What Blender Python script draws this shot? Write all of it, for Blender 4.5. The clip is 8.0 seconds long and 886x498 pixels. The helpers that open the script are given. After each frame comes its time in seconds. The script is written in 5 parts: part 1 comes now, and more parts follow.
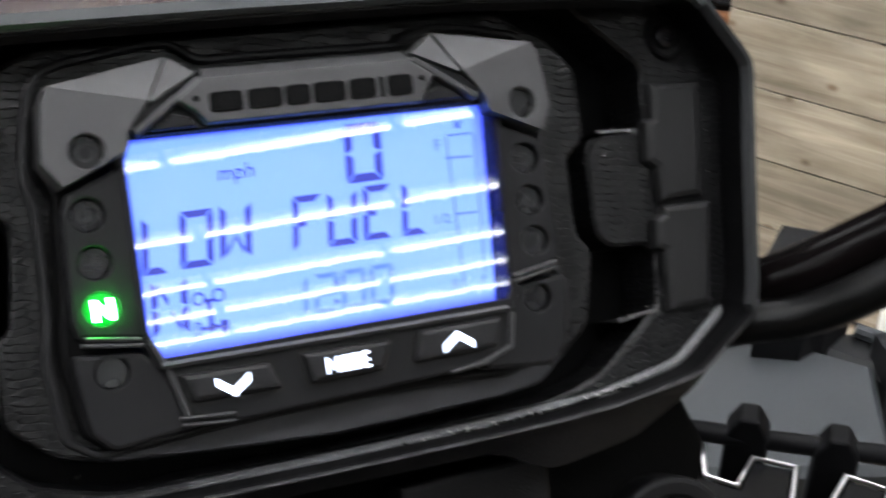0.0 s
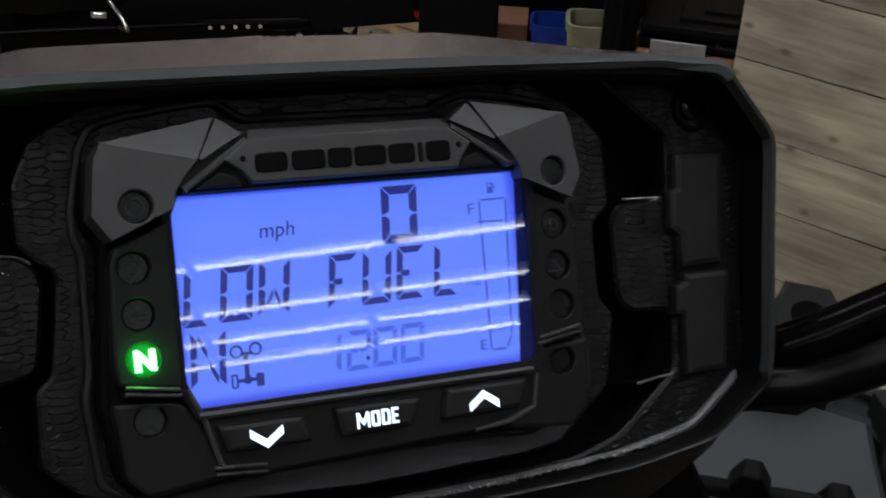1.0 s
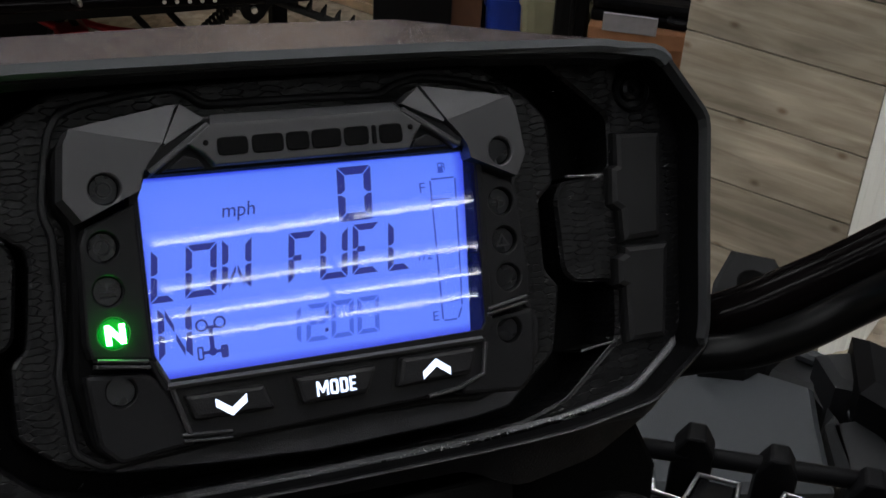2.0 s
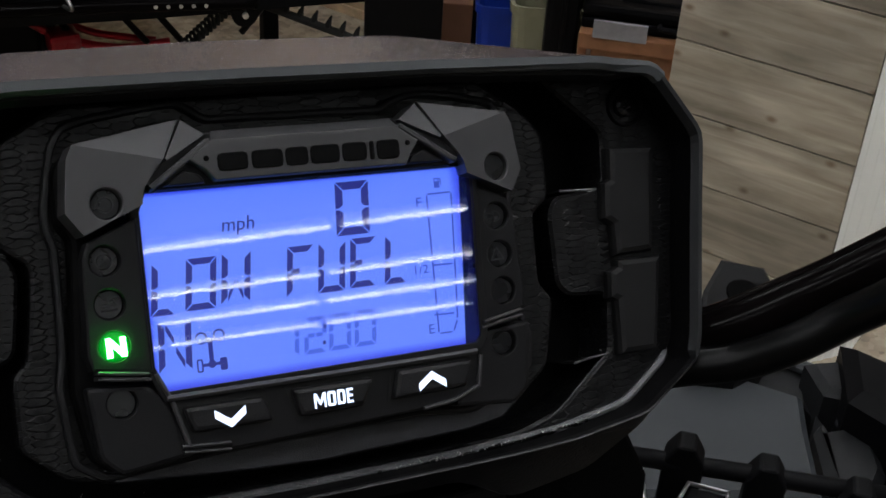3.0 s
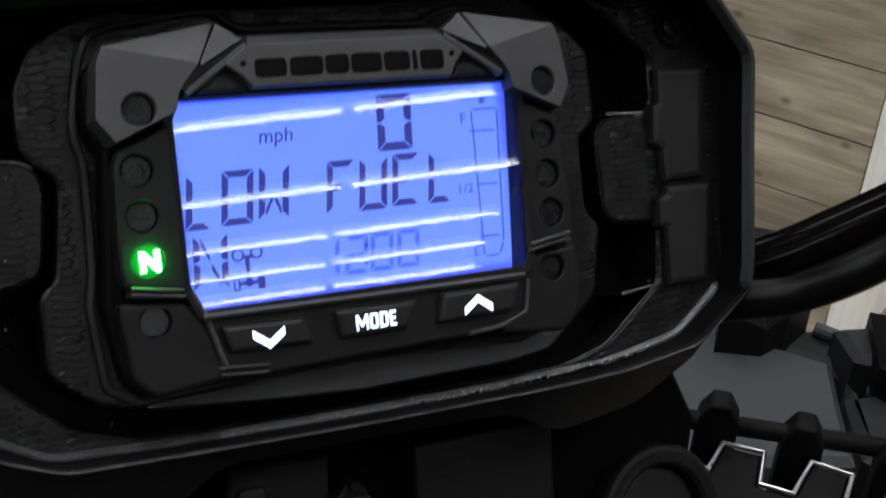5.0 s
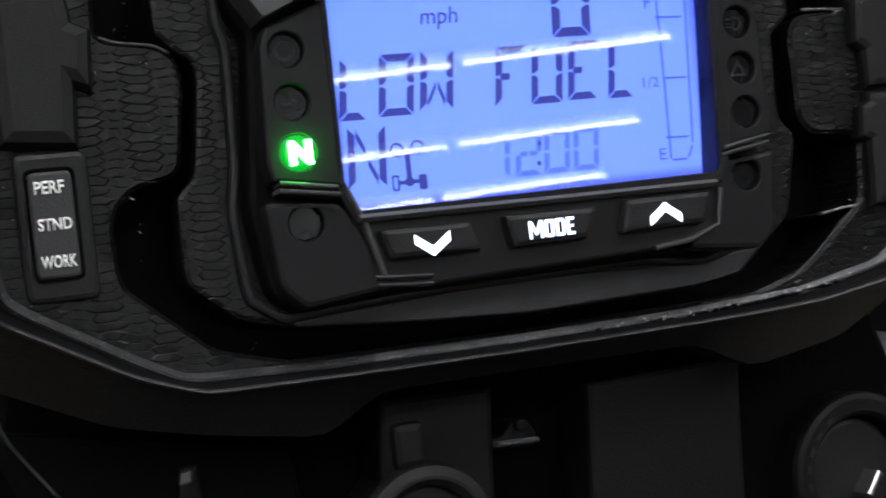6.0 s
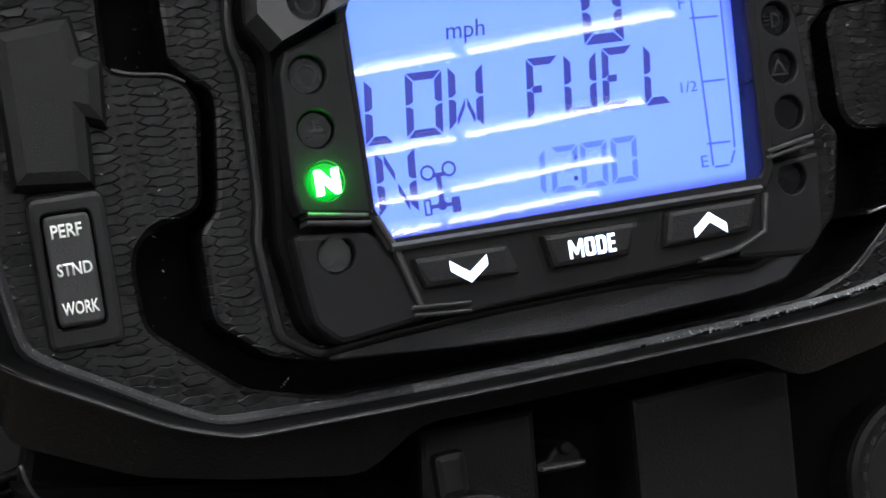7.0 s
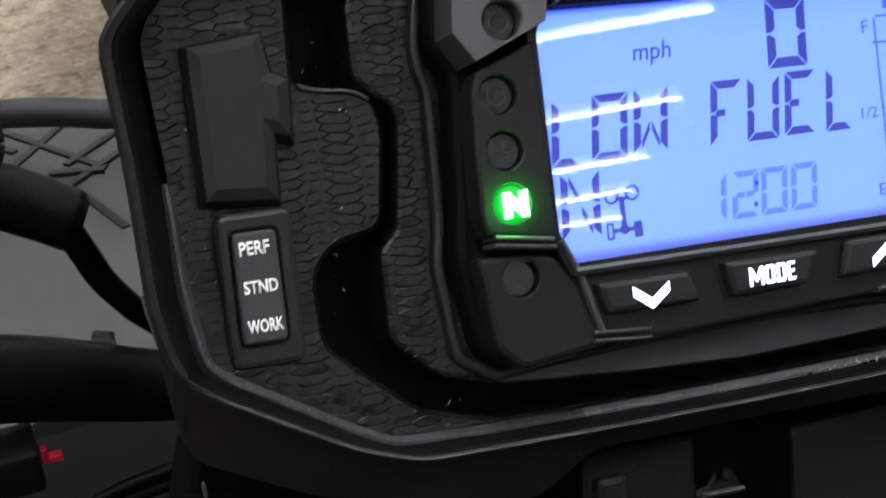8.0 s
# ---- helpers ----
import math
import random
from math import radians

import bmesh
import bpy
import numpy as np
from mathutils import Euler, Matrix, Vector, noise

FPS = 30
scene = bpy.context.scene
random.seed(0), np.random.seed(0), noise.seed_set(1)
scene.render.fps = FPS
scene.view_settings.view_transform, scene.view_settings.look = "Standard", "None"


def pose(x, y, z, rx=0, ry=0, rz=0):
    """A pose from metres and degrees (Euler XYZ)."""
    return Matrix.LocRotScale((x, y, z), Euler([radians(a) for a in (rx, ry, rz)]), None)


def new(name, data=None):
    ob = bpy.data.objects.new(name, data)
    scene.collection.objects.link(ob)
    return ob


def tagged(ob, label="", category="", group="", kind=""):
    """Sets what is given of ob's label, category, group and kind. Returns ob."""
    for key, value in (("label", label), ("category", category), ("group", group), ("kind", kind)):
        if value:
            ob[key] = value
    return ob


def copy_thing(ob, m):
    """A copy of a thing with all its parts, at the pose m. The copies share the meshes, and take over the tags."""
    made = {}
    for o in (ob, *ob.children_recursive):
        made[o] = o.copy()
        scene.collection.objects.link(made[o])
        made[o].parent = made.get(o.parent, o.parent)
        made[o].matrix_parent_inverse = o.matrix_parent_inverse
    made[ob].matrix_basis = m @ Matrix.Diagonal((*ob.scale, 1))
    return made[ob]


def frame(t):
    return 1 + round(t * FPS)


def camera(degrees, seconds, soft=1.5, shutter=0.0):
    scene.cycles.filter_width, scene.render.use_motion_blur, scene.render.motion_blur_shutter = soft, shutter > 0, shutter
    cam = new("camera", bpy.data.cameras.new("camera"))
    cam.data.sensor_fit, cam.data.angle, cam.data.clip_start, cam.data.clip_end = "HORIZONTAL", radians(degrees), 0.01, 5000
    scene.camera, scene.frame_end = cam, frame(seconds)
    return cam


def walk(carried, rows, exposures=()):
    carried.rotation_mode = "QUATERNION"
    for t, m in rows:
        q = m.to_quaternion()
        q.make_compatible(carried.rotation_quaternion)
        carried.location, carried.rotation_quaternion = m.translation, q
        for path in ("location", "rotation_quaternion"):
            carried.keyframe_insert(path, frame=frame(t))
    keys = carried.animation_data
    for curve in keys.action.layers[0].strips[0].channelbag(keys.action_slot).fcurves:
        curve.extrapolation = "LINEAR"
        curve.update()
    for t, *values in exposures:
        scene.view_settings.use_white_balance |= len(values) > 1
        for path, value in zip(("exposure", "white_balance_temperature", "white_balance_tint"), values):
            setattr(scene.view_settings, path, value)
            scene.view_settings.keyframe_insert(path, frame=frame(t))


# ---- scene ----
from mathutils.geometry import tessellate_polygon

cam = camera(38.425, 8.0, soft=1.6, shutter=0.5)
PATH = [
    (0, -0.1122, -0.3012, 1.3498, 56.963, -0.300, -26.560),
    (0.2, -0.1183, -0.2946, 1.3514, 57.407, -0.905, -24.443),
    (0.3, -0.1190, -0.2912, 1.3529, 57.573, -1.164, -24.094),
    (0.5, -0.1211, -0.2937, 1.3606, 58.151, -1.553, -24.114),
    (0.7, -0.1241, -0.2929, 1.3609, 58.646, -1.738, -24.904),
    (1, -0.1253, -0.3003, 1.3641, 58.306, -2.276, -25.699),
    (1.5, -0.1290, -0.3133, 1.3733, 57.409, -3.005, -27.416),
    (2, -0.1327, -0.3178, 1.3778, 57.122, -2.830, -27.596),
    (3.5, -0.1371, -0.3196, 1.3848, 57.413, -3.418, -28.007),
    (4, -0.1357, -0.3123, 1.3790, 57.211, -3.369, -27.908),
    (4.2, -0.1360, -0.3125, 1.3786, 57.154, -3.249, -27.885),
    (5.3, -0.1477, -0.3100, 1.3281, 57.357, -2.765, -27.800),
    (5.5, -0.1477, -0.2949, 1.3127, 57.182, -2.181, -26.244),
    (5.7, -0.1491, -0.2870, 1.3024, 57.701, -1.231, -25.719),
    (6, -0.1532, -0.2817, 1.2961, 57.873, -0.483, -24.189),
    (6.2, -0.1527, -0.2760, 1.2963, 57.504, 0.075, -23.714),
    (6.5, -0.1553, -0.2708, 1.3000, 57.017, -0.092, -23.911),
    (6.8, -0.1503, -0.2675, 1.3002, 57.241, 1.121, -23.943),
    (7, -0.1502, -0.2613, 1.2989, 56.742, 1.881, -24.994),
    (7.2, -0.1574, -0.2507, 1.3002, 56.149, 0.339, -24.196),
    (7.5, -0.1762, -0.2328, 1.2991, 55.872, 0.254, -23.939),
    (7.7, -0.1783, -0.2352, 1.3020, 55.941, 0.982, -22.697),
    (7.9, -0.1815, -0.2374, 1.3041, 55.925, 1.344, -22.856),
    (8, -0.1807, -0.2387, 1.3052, 56.207, 1.452, -22.997),
]
EXPOSURES = [(0, 1.35), (0.3, 0.8), (0.6, 0.3), (1.0, -0.1), (2.2, -0.1), (3.3, 0.0), (4.2, 0.05), (5.3, 0.45), (6.0, 0.68), (6.5, 0.88), (7.0, 0.96), (8.0, 1.1)]
walk(cam, [(t, pose(*p)) for t, *p in PATH], EXPOSURES)

# ---- world and light ----
world = bpy.data.worlds.new("world")
scene.world = world
world.use_nodes = True
world.node_tree.nodes["Background"].inputs[0].default_value = (0.02, 0.02, 0.022, 1)
world.node_tree.nodes["Background"].inputs[1].default_value = 0.3

TUBE_POWER = 9.5
FILL_POWER = 18.0
BACKLIGHT = 1.06


# ---- materials ----
def material(name, color, rough=0.5, metal=0.0, spec=0.22, bump=0.0, bump_size=400.0, mottle=0.0, mottle_size=8.0,
             worn=0.0, worn_at=0.66, emit=None, emit_power=0.0, coat=0.0, rough_vary=0.08):
    """A surface with fine grain, blotches of tone and worn patches, in the object's own metres."""
    m = bpy.data.materials.new(name)
    m.use_nodes = True
    nt, bs = m.node_tree, m.node_tree.nodes["Principled BSDF"]
    add, link = nt.nodes.new, nt.links.new
    bs.inputs["Base Color"].default_value = (*color, 1)
    bs.inputs["Roughness"].default_value = rough
    bs.inputs["Metallic"].default_value = metal
    bs.inputs["Specular IOR Level"].default_value = spec
    bs.inputs["Coat Weight"].default_value = coat
    if emit:
        bs.inputs["Emission Color"].default_value = (*emit, 1)
        bs.inputs["Emission Strength"].default_value = emit_power
    tc = add("ShaderNodeTexCoord")
    if mottle or worn:
        n = add("ShaderNodeTexNoise")
        n.inputs["Scale"].default_value, n.inputs["Detail"].default_value = mottle_size, 6
        link(tc.outputs["Object"], n.inputs["Vector"])
        ramp = add("ShaderNodeMapRange")
        ramp.inputs[1].default_value, ramp.inputs[2].default_value = 0.3, 0.7
        ramp.inputs[3].default_value, ramp.inputs[4].default_value = 1 - mottle, 1 + mottle
        link(n.outputs[0], ramp.inputs[0])
        mul = add("ShaderNodeVectorMath")
        mul.operation = "SCALE"
        mul.inputs[0].default_value = color
        link(ramp.outputs[0], mul.inputs["Scale"])
        last = mul.outputs[0]
        if worn:
            w = add("ShaderNodeTexNoise")
            w.inputs["Scale"].default_value, w.inputs["Detail"].default_value = mottle_size * 9, 8
            link(tc.outputs["Object"], w.inputs["Vector"])
            wr = add("ShaderNodeMapRange")
            wr.inputs[1].default_value, wr.inputs[2].default_value = worn_at, worn_at + 0.08
            wr.inputs[3].default_value, wr.inputs[4].default_value = 0, worn
            link(w.outputs[0], wr.inputs[0])
            mix = add("ShaderNodeMix")
            mix.data_type = "RGBA"
            mix.inputs["B"].default_value = (0.25, 0.25, 0.24, 1)
            link(wr.outputs[0], mix.inputs["Factor"])
            link(last, mix.inputs["A"])
            last = mix.outputs["Result"]
        link(last, bs.inputs["Base Color"])
        rr = add("ShaderNodeMapRange")
        rr.inputs[3].default_value, rr.inputs[4].default_value = rough - rough_vary, rough + rough_vary
        link(n.outputs[0], rr.inputs[0])
        link(rr.outputs[0], bs.inputs["Roughness"])
    if bump:
        g = add("ShaderNodeTexNoise")
        g.inputs["Scale"].default_value, g.inputs["Detail"].default_value = bump_size, 3
        link(tc.outputs["Object"], g.inputs["Vector"])
        b = add("ShaderNodeBump")
        b.inputs["Strength"].default_value, b.inputs["Distance"].default_value = bump, 0.0006
        link(g.outputs[0], b.inputs["Height"])
        link(b.outputs[0], bs.inputs["Normal"])
    return m


def hide_grain(name, color):
    """Moulded plastic with a grain of long pointed scales, wider than high, parted by fine grooves."""
    m = material(name, color, 0.34, spec=0.24, mottle=0.2, mottle_size=60)
    nt, bs = m.node_tree, m.node_tree.nodes["Principled BSDF"]
    add, link = nt.nodes.new, nt.links.new

    def vec(op, a, b=None, c=None):
        n = add("ShaderNodeVectorMath")
        n.operation = op
        for k, x in enumerate((a, b, c)):
            if isinstance(x, tuple):
                n.inputs[k].default_value = x
            elif x is not None:
                link(x, n.inputs[k])
        return n

    def num(op, a, b):
        n = add("ShaderNodeMath")
        n.operation = op
        for k, x in enumerate((a, b)):
            if isinstance(x, (int, float)):
                n.inputs[k].default_value = x
            else:
                link(x, n.inputs[k])
        return n.outputs[0]

    tc, wob = add("ShaderNodeTexCoord"), add("ShaderNodeTexNoise")
    wob.inputs["Scale"].default_value, wob.inputs["Detail"].default_value = 190, 1.5
    link(tc.outputs["Object"], wob.inputs["Vector"])
    drift = vec("MULTIPLY_ADD", wob.outputs["Color"], (0.0062, 0.0024, 0.0), tc.outputs["Object"])
    grid = vec("MULTIPLY", drift.outputs[0], (122.0, 400.0, 0.0)).outputs[0]
    half, whole = (0.866, 0.5, 0.5), (-0.866, -0.5, -0.5)
    a = vec("WRAP", grid, half, whole).outputs[0]
    b = vec("WRAP", vec("ADD", grid, half).outputs[0], half, whole).outputs[0]
    nearer = num("LESS_THAN", vec("LENGTH", a).outputs["Value"], vec("LENGTH", b).outputs["Value"])
    pick = add("ShaderNodeMix")
    pick.data_type = "VECTOR"
    link(nearer, pick.inputs["Factor"])
    link(b, pick.inputs["A"])
    link(a, pick.inputs["B"])
    p = vec("ABSOLUTE", pick.outputs["Result"]).outputs[0]
    sep = add("ShaderNodeSeparateXYZ")
    link(p, sep.inputs[0])
    d = num("MAXIMUM", sep.outputs[1], vec("DOT_PRODUCT", p, (0.866, 0.5, 0.0)).outputs["Value"])
    r = add("ShaderNodeMapRange")
    r.interpolation_type = "SMOOTHSTEP"
    r.inputs[1].default_value, r.inputs[2].default_value = 0.5, 0.40
    link(d, r.inputs[0])
    fine, patch = add("ShaderNodeTexNoise"), add("ShaderNodeTexNoise")
    fine.inputs["Scale"].default_value = 900
    patch.inputs["Scale"].default_value = 130
    link(tc.outputs["Object"], fine.inputs["Vector"])
    link(tc.outputs["Object"], patch.inputs["Vector"])
    depth = add("ShaderNodeMapRange")
    depth.inputs[1].default_value, depth.inputs[2].default_value = 0.35, 0.6
    depth.inputs[3].default_value, depth.inputs[4].default_value = 0.35, 1.0
    link(patch.outputs[0], depth.inputs[0])
    height = num("ADD", num("MULTIPLY", r.outputs[0], depth.outputs[0]), num("MULTIPLY", fine.outputs[0], 0.1))
    bump = add("ShaderNodeBump")
    bump.inputs["Strength"].default_value, bump.inputs["Distance"].default_value = 1.0, 0.0005
    link(height, bump.inputs["Height"])
    link(bump.outputs[0], bs.inputs["Normal"])
    return m


def plank_wood(name):
    """Greyed wood-look board with long grain along x, knots and a tone of its own for each board."""
    m = bpy.data.materials.new(name)
    m.use_nodes = True
    nt, bs = m.node_tree, m.node_tree.nodes["Principled BSDF"]
    add, link = nt.nodes.new, nt.links.new
    tc, info, shift = add("ShaderNodeTexCoord"), add("ShaderNodeObjectInfo"), add("ShaderNodeVectorMath")
    shift.operation = "ADD"
    far = add("ShaderNodeMath")
    far.operation, far.inputs[1].default_value = "MULTIPLY", 37.0
    link(info.outputs["Random"], far.inputs[0])
    link(tc.outputs["Object"], shift.inputs[0])
    link(far.outputs[0], shift.inputs[1])
    mp = add("ShaderNodeMapping")
    mp.inputs["Scale"].default_value = (3.0, 30, 30)
    link(shift.outputs[0], mp.inputs["Vector"])
    g = add("ShaderNodeTexNoise")
    g.inputs["Scale"].default_value, g.inputs["Detail"].default_value, g.inputs["Distortion"].default_value = 1.6, 9, 0.8
    link(mp.outputs[0], g.inputs["Vector"])
    ramp = add("ShaderNodeValToRGB")
    ramp.color_ramp.elements[0].position, ramp.color_ramp.elements[0].color = 0.3, (0.225, 0.19, 0.14, 1)
    ramp.color_ramp.elements[1].position, ramp.color_ramp.elements[1].color = 0.72, (0.43, 0.38, 0.3, 1)
    link(g.outputs[0], ramp.inputs[0])
    # broad weathering across the grain
    wm, wn, wr = add("ShaderNodeMapping"), add("ShaderNodeTexNoise"), add("ShaderNodeMapRange")
    wm.inputs["Scale"].default_value = (5.0, 12, 12)
    wn.inputs["Scale"].default_value, wn.inputs["Detail"].default_value = 1.0, 4
    wr.inputs[1].default_value, wr.inputs[2].default_value = 0.35, 0.65
    wr.inputs[3].default_value, wr.inputs[4].default_value = 0.66, 1.12
    link(shift.outputs[0], wm.inputs["Vector"])
    link(wm.outputs[0], wn.inputs["Vector"])
    link(wn.outputs[0], wr.inputs[0])
    # knots
    ks, kc = add("ShaderNodeSeparateXYZ"), add("ShaderNodeCombineXYZ")
    link(shift.outputs[0], ks.inputs[0])
    link(ks.outputs[0], kc.inputs[0])
    link(ks.outputs[2], kc.inputs[1])
    km = add("ShaderNodeMapping")
    km.inputs["Scale"].default_value = (4.6, 7.4, 1)
    link(kc.outputs[0], km.inputs["Vector"])
    kv = add("ShaderNodeTexVoronoi")
    kv.voronoi_dimensions = "2D"
    kv.inputs["Scale"].default_value = 1.0
    link(km.outputs[0], kv.inputs["Vector"])
    kr = add("ShaderNodeMapRange")
    kr.inputs[1].default_value, kr.inputs[2].default_value = 0.015, 0.06
    kr.inputs[3].default_value, kr.inputs[4].default_value = 0.75, 0.0
    link(kv.outputs["Distance"], kr.inputs[0])
    mix = add("ShaderNodeMix")
    mix.data_type = "RGBA"
    mix.inputs["B"].default_value = (0.12, 0.07, 0.035, 1)
    link(kr.outputs[0], mix.inputs["Factor"])
    link(ramp.outputs[0], mix.inputs["A"])
    tone = add("ShaderNodeMapRange")
    tone.inputs[3].default_value, tone.inputs[4].default_value = 0.82, 1.12
    link(info.outputs["Random"], tone.inputs[0])
    mul = add("ShaderNodeVectorMath")
    mul.operation = "SCALE"
    link(mix.outputs["Result"], mul.inputs[0])
    link(tone.outputs[0], mul.inputs["Scale"])
    worn = add("ShaderNodeVectorMath")
    worn.operation = "SCALE"
    link(mul.outputs[0], worn.inputs[0])
    link(wr.outputs[0], worn.inputs["Scale"])
    link(worn.outputs[0], bs.inputs["Base Color"])
    bs.inputs["Roughness"].default_value = 0.55
    b = add("ShaderNodeBump")
    b.inputs["Strength"].default_value, b.inputs["Distance"].default_value = 0.25, 0.002
    link(g.outputs[0], b.inputs["Height"])
    link(b.outputs[0], bs.inputs["Normal"])
    return m


def pebble_floor(name):
    """Tan floor of coloured chips in clear resin."""
    m = bpy.data.materials.new(name)
    m.use_nodes = True
    nt, bs = m.node_tree, m.node_tree.nodes["Principled BSDF"]
    add, link = nt.nodes.new, nt.links.new
    tc = add("ShaderNodeTexCoord")
    v = add("ShaderNodeTexVoronoi")
    v.inputs["Scale"].default_value = 55
    link(tc.outputs["Object"], v.inputs["Vector"])
    n = add("ShaderNodeTexNoise")
    n.inputs["Scale"].default_value, n.inputs["Detail"].default_value = 14, 7
    link(tc.outputs["Object"], n.inputs["Vector"])
    sep = add("ShaderNodeSeparateColor")
    link(v.outputs["Color"], sep.inputs[0])
    half = add("ShaderNodeMath")
    half.operation, half.inputs[1].default_value = "MULTIPLY_ADD", 0.35
    link(sep.outputs[0], half.inputs[0])
    link(n.outputs[0], half.inputs[2])
    ramp = add("ShaderNodeValToRGB")
    e = ramp.color_ramp.elements
    e[0].position, e[0].color = 0.35, (0.12, 0.096, 0.07, 1)
    e[1].position, e[1].color = 1.0, (0.46, 0.395, 0.3, 1)
    mid = e.new(0.62)
    mid.color = (0.29, 0.238, 0.175, 1)
    link(half.outputs[0], ramp.inputs[0])
    link(ramp.outputs[0], bs.inputs["Base Color"])
    bs.inputs["Roughness"].default_value = 0.45
    return m


def lcd_backlight(name):
    """The lit liquid-crystal sheet: even pale blue, deep blue along its far side."""
    m = bpy.data.materials.new(name)
    m.use_nodes = True
    nt, bs = m.node_tree, m.node_tree.nodes["Principled BSDF"]
    add, link = nt.nodes.new, nt.links.new
    tc, sep = add("ShaderNodeTexCoord"), add("ShaderNodeSeparateXYZ")
    link(tc.outputs["Generated"], sep.inputs[0])
    edges = []
    # fall-off by side: axis, the rim, and where the full glow begins
    for axis, rim, full in ((0, 0.0, 0.02), (0, 0.98, 0.92), (1, 0.0, 0.07), (1, 1.0, 0.965)):
        c = add("ShaderNodeMapRange")
        c.interpolation_type = "SMOOTHSTEP"
        c.inputs[1].default_value, c.inputs[2].default_value = rim, full
        link(sep.outputs[axis], c.inputs[0])
        edges.append(c.outputs[0])
    both = edges[0]
    for side in edges[1:]:
        m2 = add("ShaderNodeMath")
        m2.operation = "MULTIPLY"
        link(both, m2.inputs[0])
        link(side, m2.inputs[1])
        both = m2.outputs[0]
    n = add("ShaderNodeTexNoise")
    n.inputs["Scale"].default_value, n.inputs["Detail"].default_value = 18, 2
    link(tc.outputs["Object"], n.inputs["Vector"])
    vary = add("ShaderNodeMath")
    vary.operation, vary.inputs[1].default_value = "MULTIPLY_ADD", 0.25
    link(n.outputs[0], vary.inputs[0])
    link(both, vary.inputs[2])
    ramp = add("ShaderNodeValToRGB")
    e = ramp.color_ramp.elements
    e[0].position, e[0].color = 0.0, (0.018, 0.032, 0.75, 1)
    e[1].position, e[1].color = 1.15 / 1.25, (0.102, 0.212, 1.0, 1)
    link(vary.outputs[0], ramp.inputs[0])
    bs.inputs["Base Color"].default_value = (0.02, 0.025, 0.06, 1)
    bs.inputs["Roughness"].default_value = 0.6
    link(ramp.outputs[0], bs.inputs["Emission Color"])
    bs.inputs["Emission Strength"].default_value = BACKLIGHT
    return m


def clear_glass(name, rough=0.02):
    m = bpy.data.materials.new(name)
    m.use_nodes = True
    bs = m.node_tree.nodes["Principled BSDF"]
    bs.inputs["Base Color"].default_value = (1, 1, 1, 1)
    bs.inputs["Transmission Weight"].default_value = 1.0
    bs.inputs["Roughness"].default_value = rough
    bs.inputs["IOR"].default_value = 1.45
    nt = m.node_tree
    tc, n, b = nt.nodes.new("ShaderNodeTexCoord"), nt.nodes.new("ShaderNodeTexNoise"), nt.nodes.new("ShaderNodeBump")
    n.inputs["Scale"].default_value = 60
    b.inputs["Strength"].default_value, b.inputs["Distance"].default_value = 0.05, 0.0001
    nt.links.new(tc.outputs["Object"], n.inputs["Vector"])
    nt.links.new(n.outputs[0], b.inputs["Height"])
    nt.links.new(b.outputs[0], bs.inputs["Normal"])
    return m


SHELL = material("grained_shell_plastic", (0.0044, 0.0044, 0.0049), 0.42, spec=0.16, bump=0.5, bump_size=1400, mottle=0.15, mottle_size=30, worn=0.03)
# one plastic in two tones: lit front and dimmer top put into colour
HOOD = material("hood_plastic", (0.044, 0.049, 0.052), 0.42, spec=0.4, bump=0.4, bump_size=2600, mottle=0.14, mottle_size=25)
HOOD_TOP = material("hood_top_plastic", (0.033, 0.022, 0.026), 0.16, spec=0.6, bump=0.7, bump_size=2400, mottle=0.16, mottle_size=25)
for node in HOOD_TOP.node_tree.nodes:
    if node.type == "BUMP":
        node.inputs["Distance"].default_value = 0.0006
GRAIN = hide_grain("scale_grain_plastic", (0.0039, 0.0039, 0.0043))
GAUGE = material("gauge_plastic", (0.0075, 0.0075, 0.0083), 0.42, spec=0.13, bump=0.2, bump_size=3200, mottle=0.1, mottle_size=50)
APRON = material("lit_apron_plastic", (0.035, 0.035, 0.039), 0.36, spec=0.4, bump=0.3, bump_size=2200, mottle=0.25, mottle_size=70)
# gauge plastic paler: the light its facets and edges catch is painted in
GAUGE_LIGHT = material("lit_gauge_facet_plastic", (0.036, 0.036, 0.038), 0.4, spec=0.32, bump=0.2, bump_size=3200, mottle=0.1, mottle_size=50)
DARK = material("deep_black_plastic", (0.004, 0.004, 0.004), 0.6, spec=0.25, bump=0.3, mottle=0.2, mottle_size=40)
RUBBER = material("button_rubber", (0.007, 0.007, 0.008), 0.5, bump=0.3, bump_size=1500, mottle=0.1, mottle_size=60)
LAMP_LENS = material("unlit_lamp_lens", (0.006, 0.006, 0.007), 0.2, mottle=0.3, mottle_size=120, bump=0.15, bump_size=300)
ICON_GREY = material("faint_icon_print", (0.018, 0.018, 0.02), 0.4)
LCD = lcd_backlight("lcd_backlight_sheet")
INK = material("lcd_segment", (0.01, 0.012, 0.03), 0.6, emit=(0.017, 0.023, 0.21), emit_power=BACKLIGHT)
LENS = clear_glass("lcd_window")
GREEN = material("green_lit_letter", (0.1, 0.8, 0.2), 0.4, emit=(0.06, 1.0, 0.1), emit_power=50.0)
GREEN_LENS = material("green_lit_lens", (0.003, 0.006, 0.003), 0.3, spec=0.1, emit=(0.0, 1.0, 0.06), emit_power=0.3)
# near-black, with the shade of deep recesses put into the colour
CHANNEL = material("recess_shade_black", (0.0016, 0.0016, 0.0017), 0.5, spec=0.03, mottle=0.3, mottle_size=40)
WHITE_LIT = material("white_lit_icon", (0.8, 0.8, 0.8), 0.4, emit=(0.55, 0.7, 1.0), emit_power=1.7)
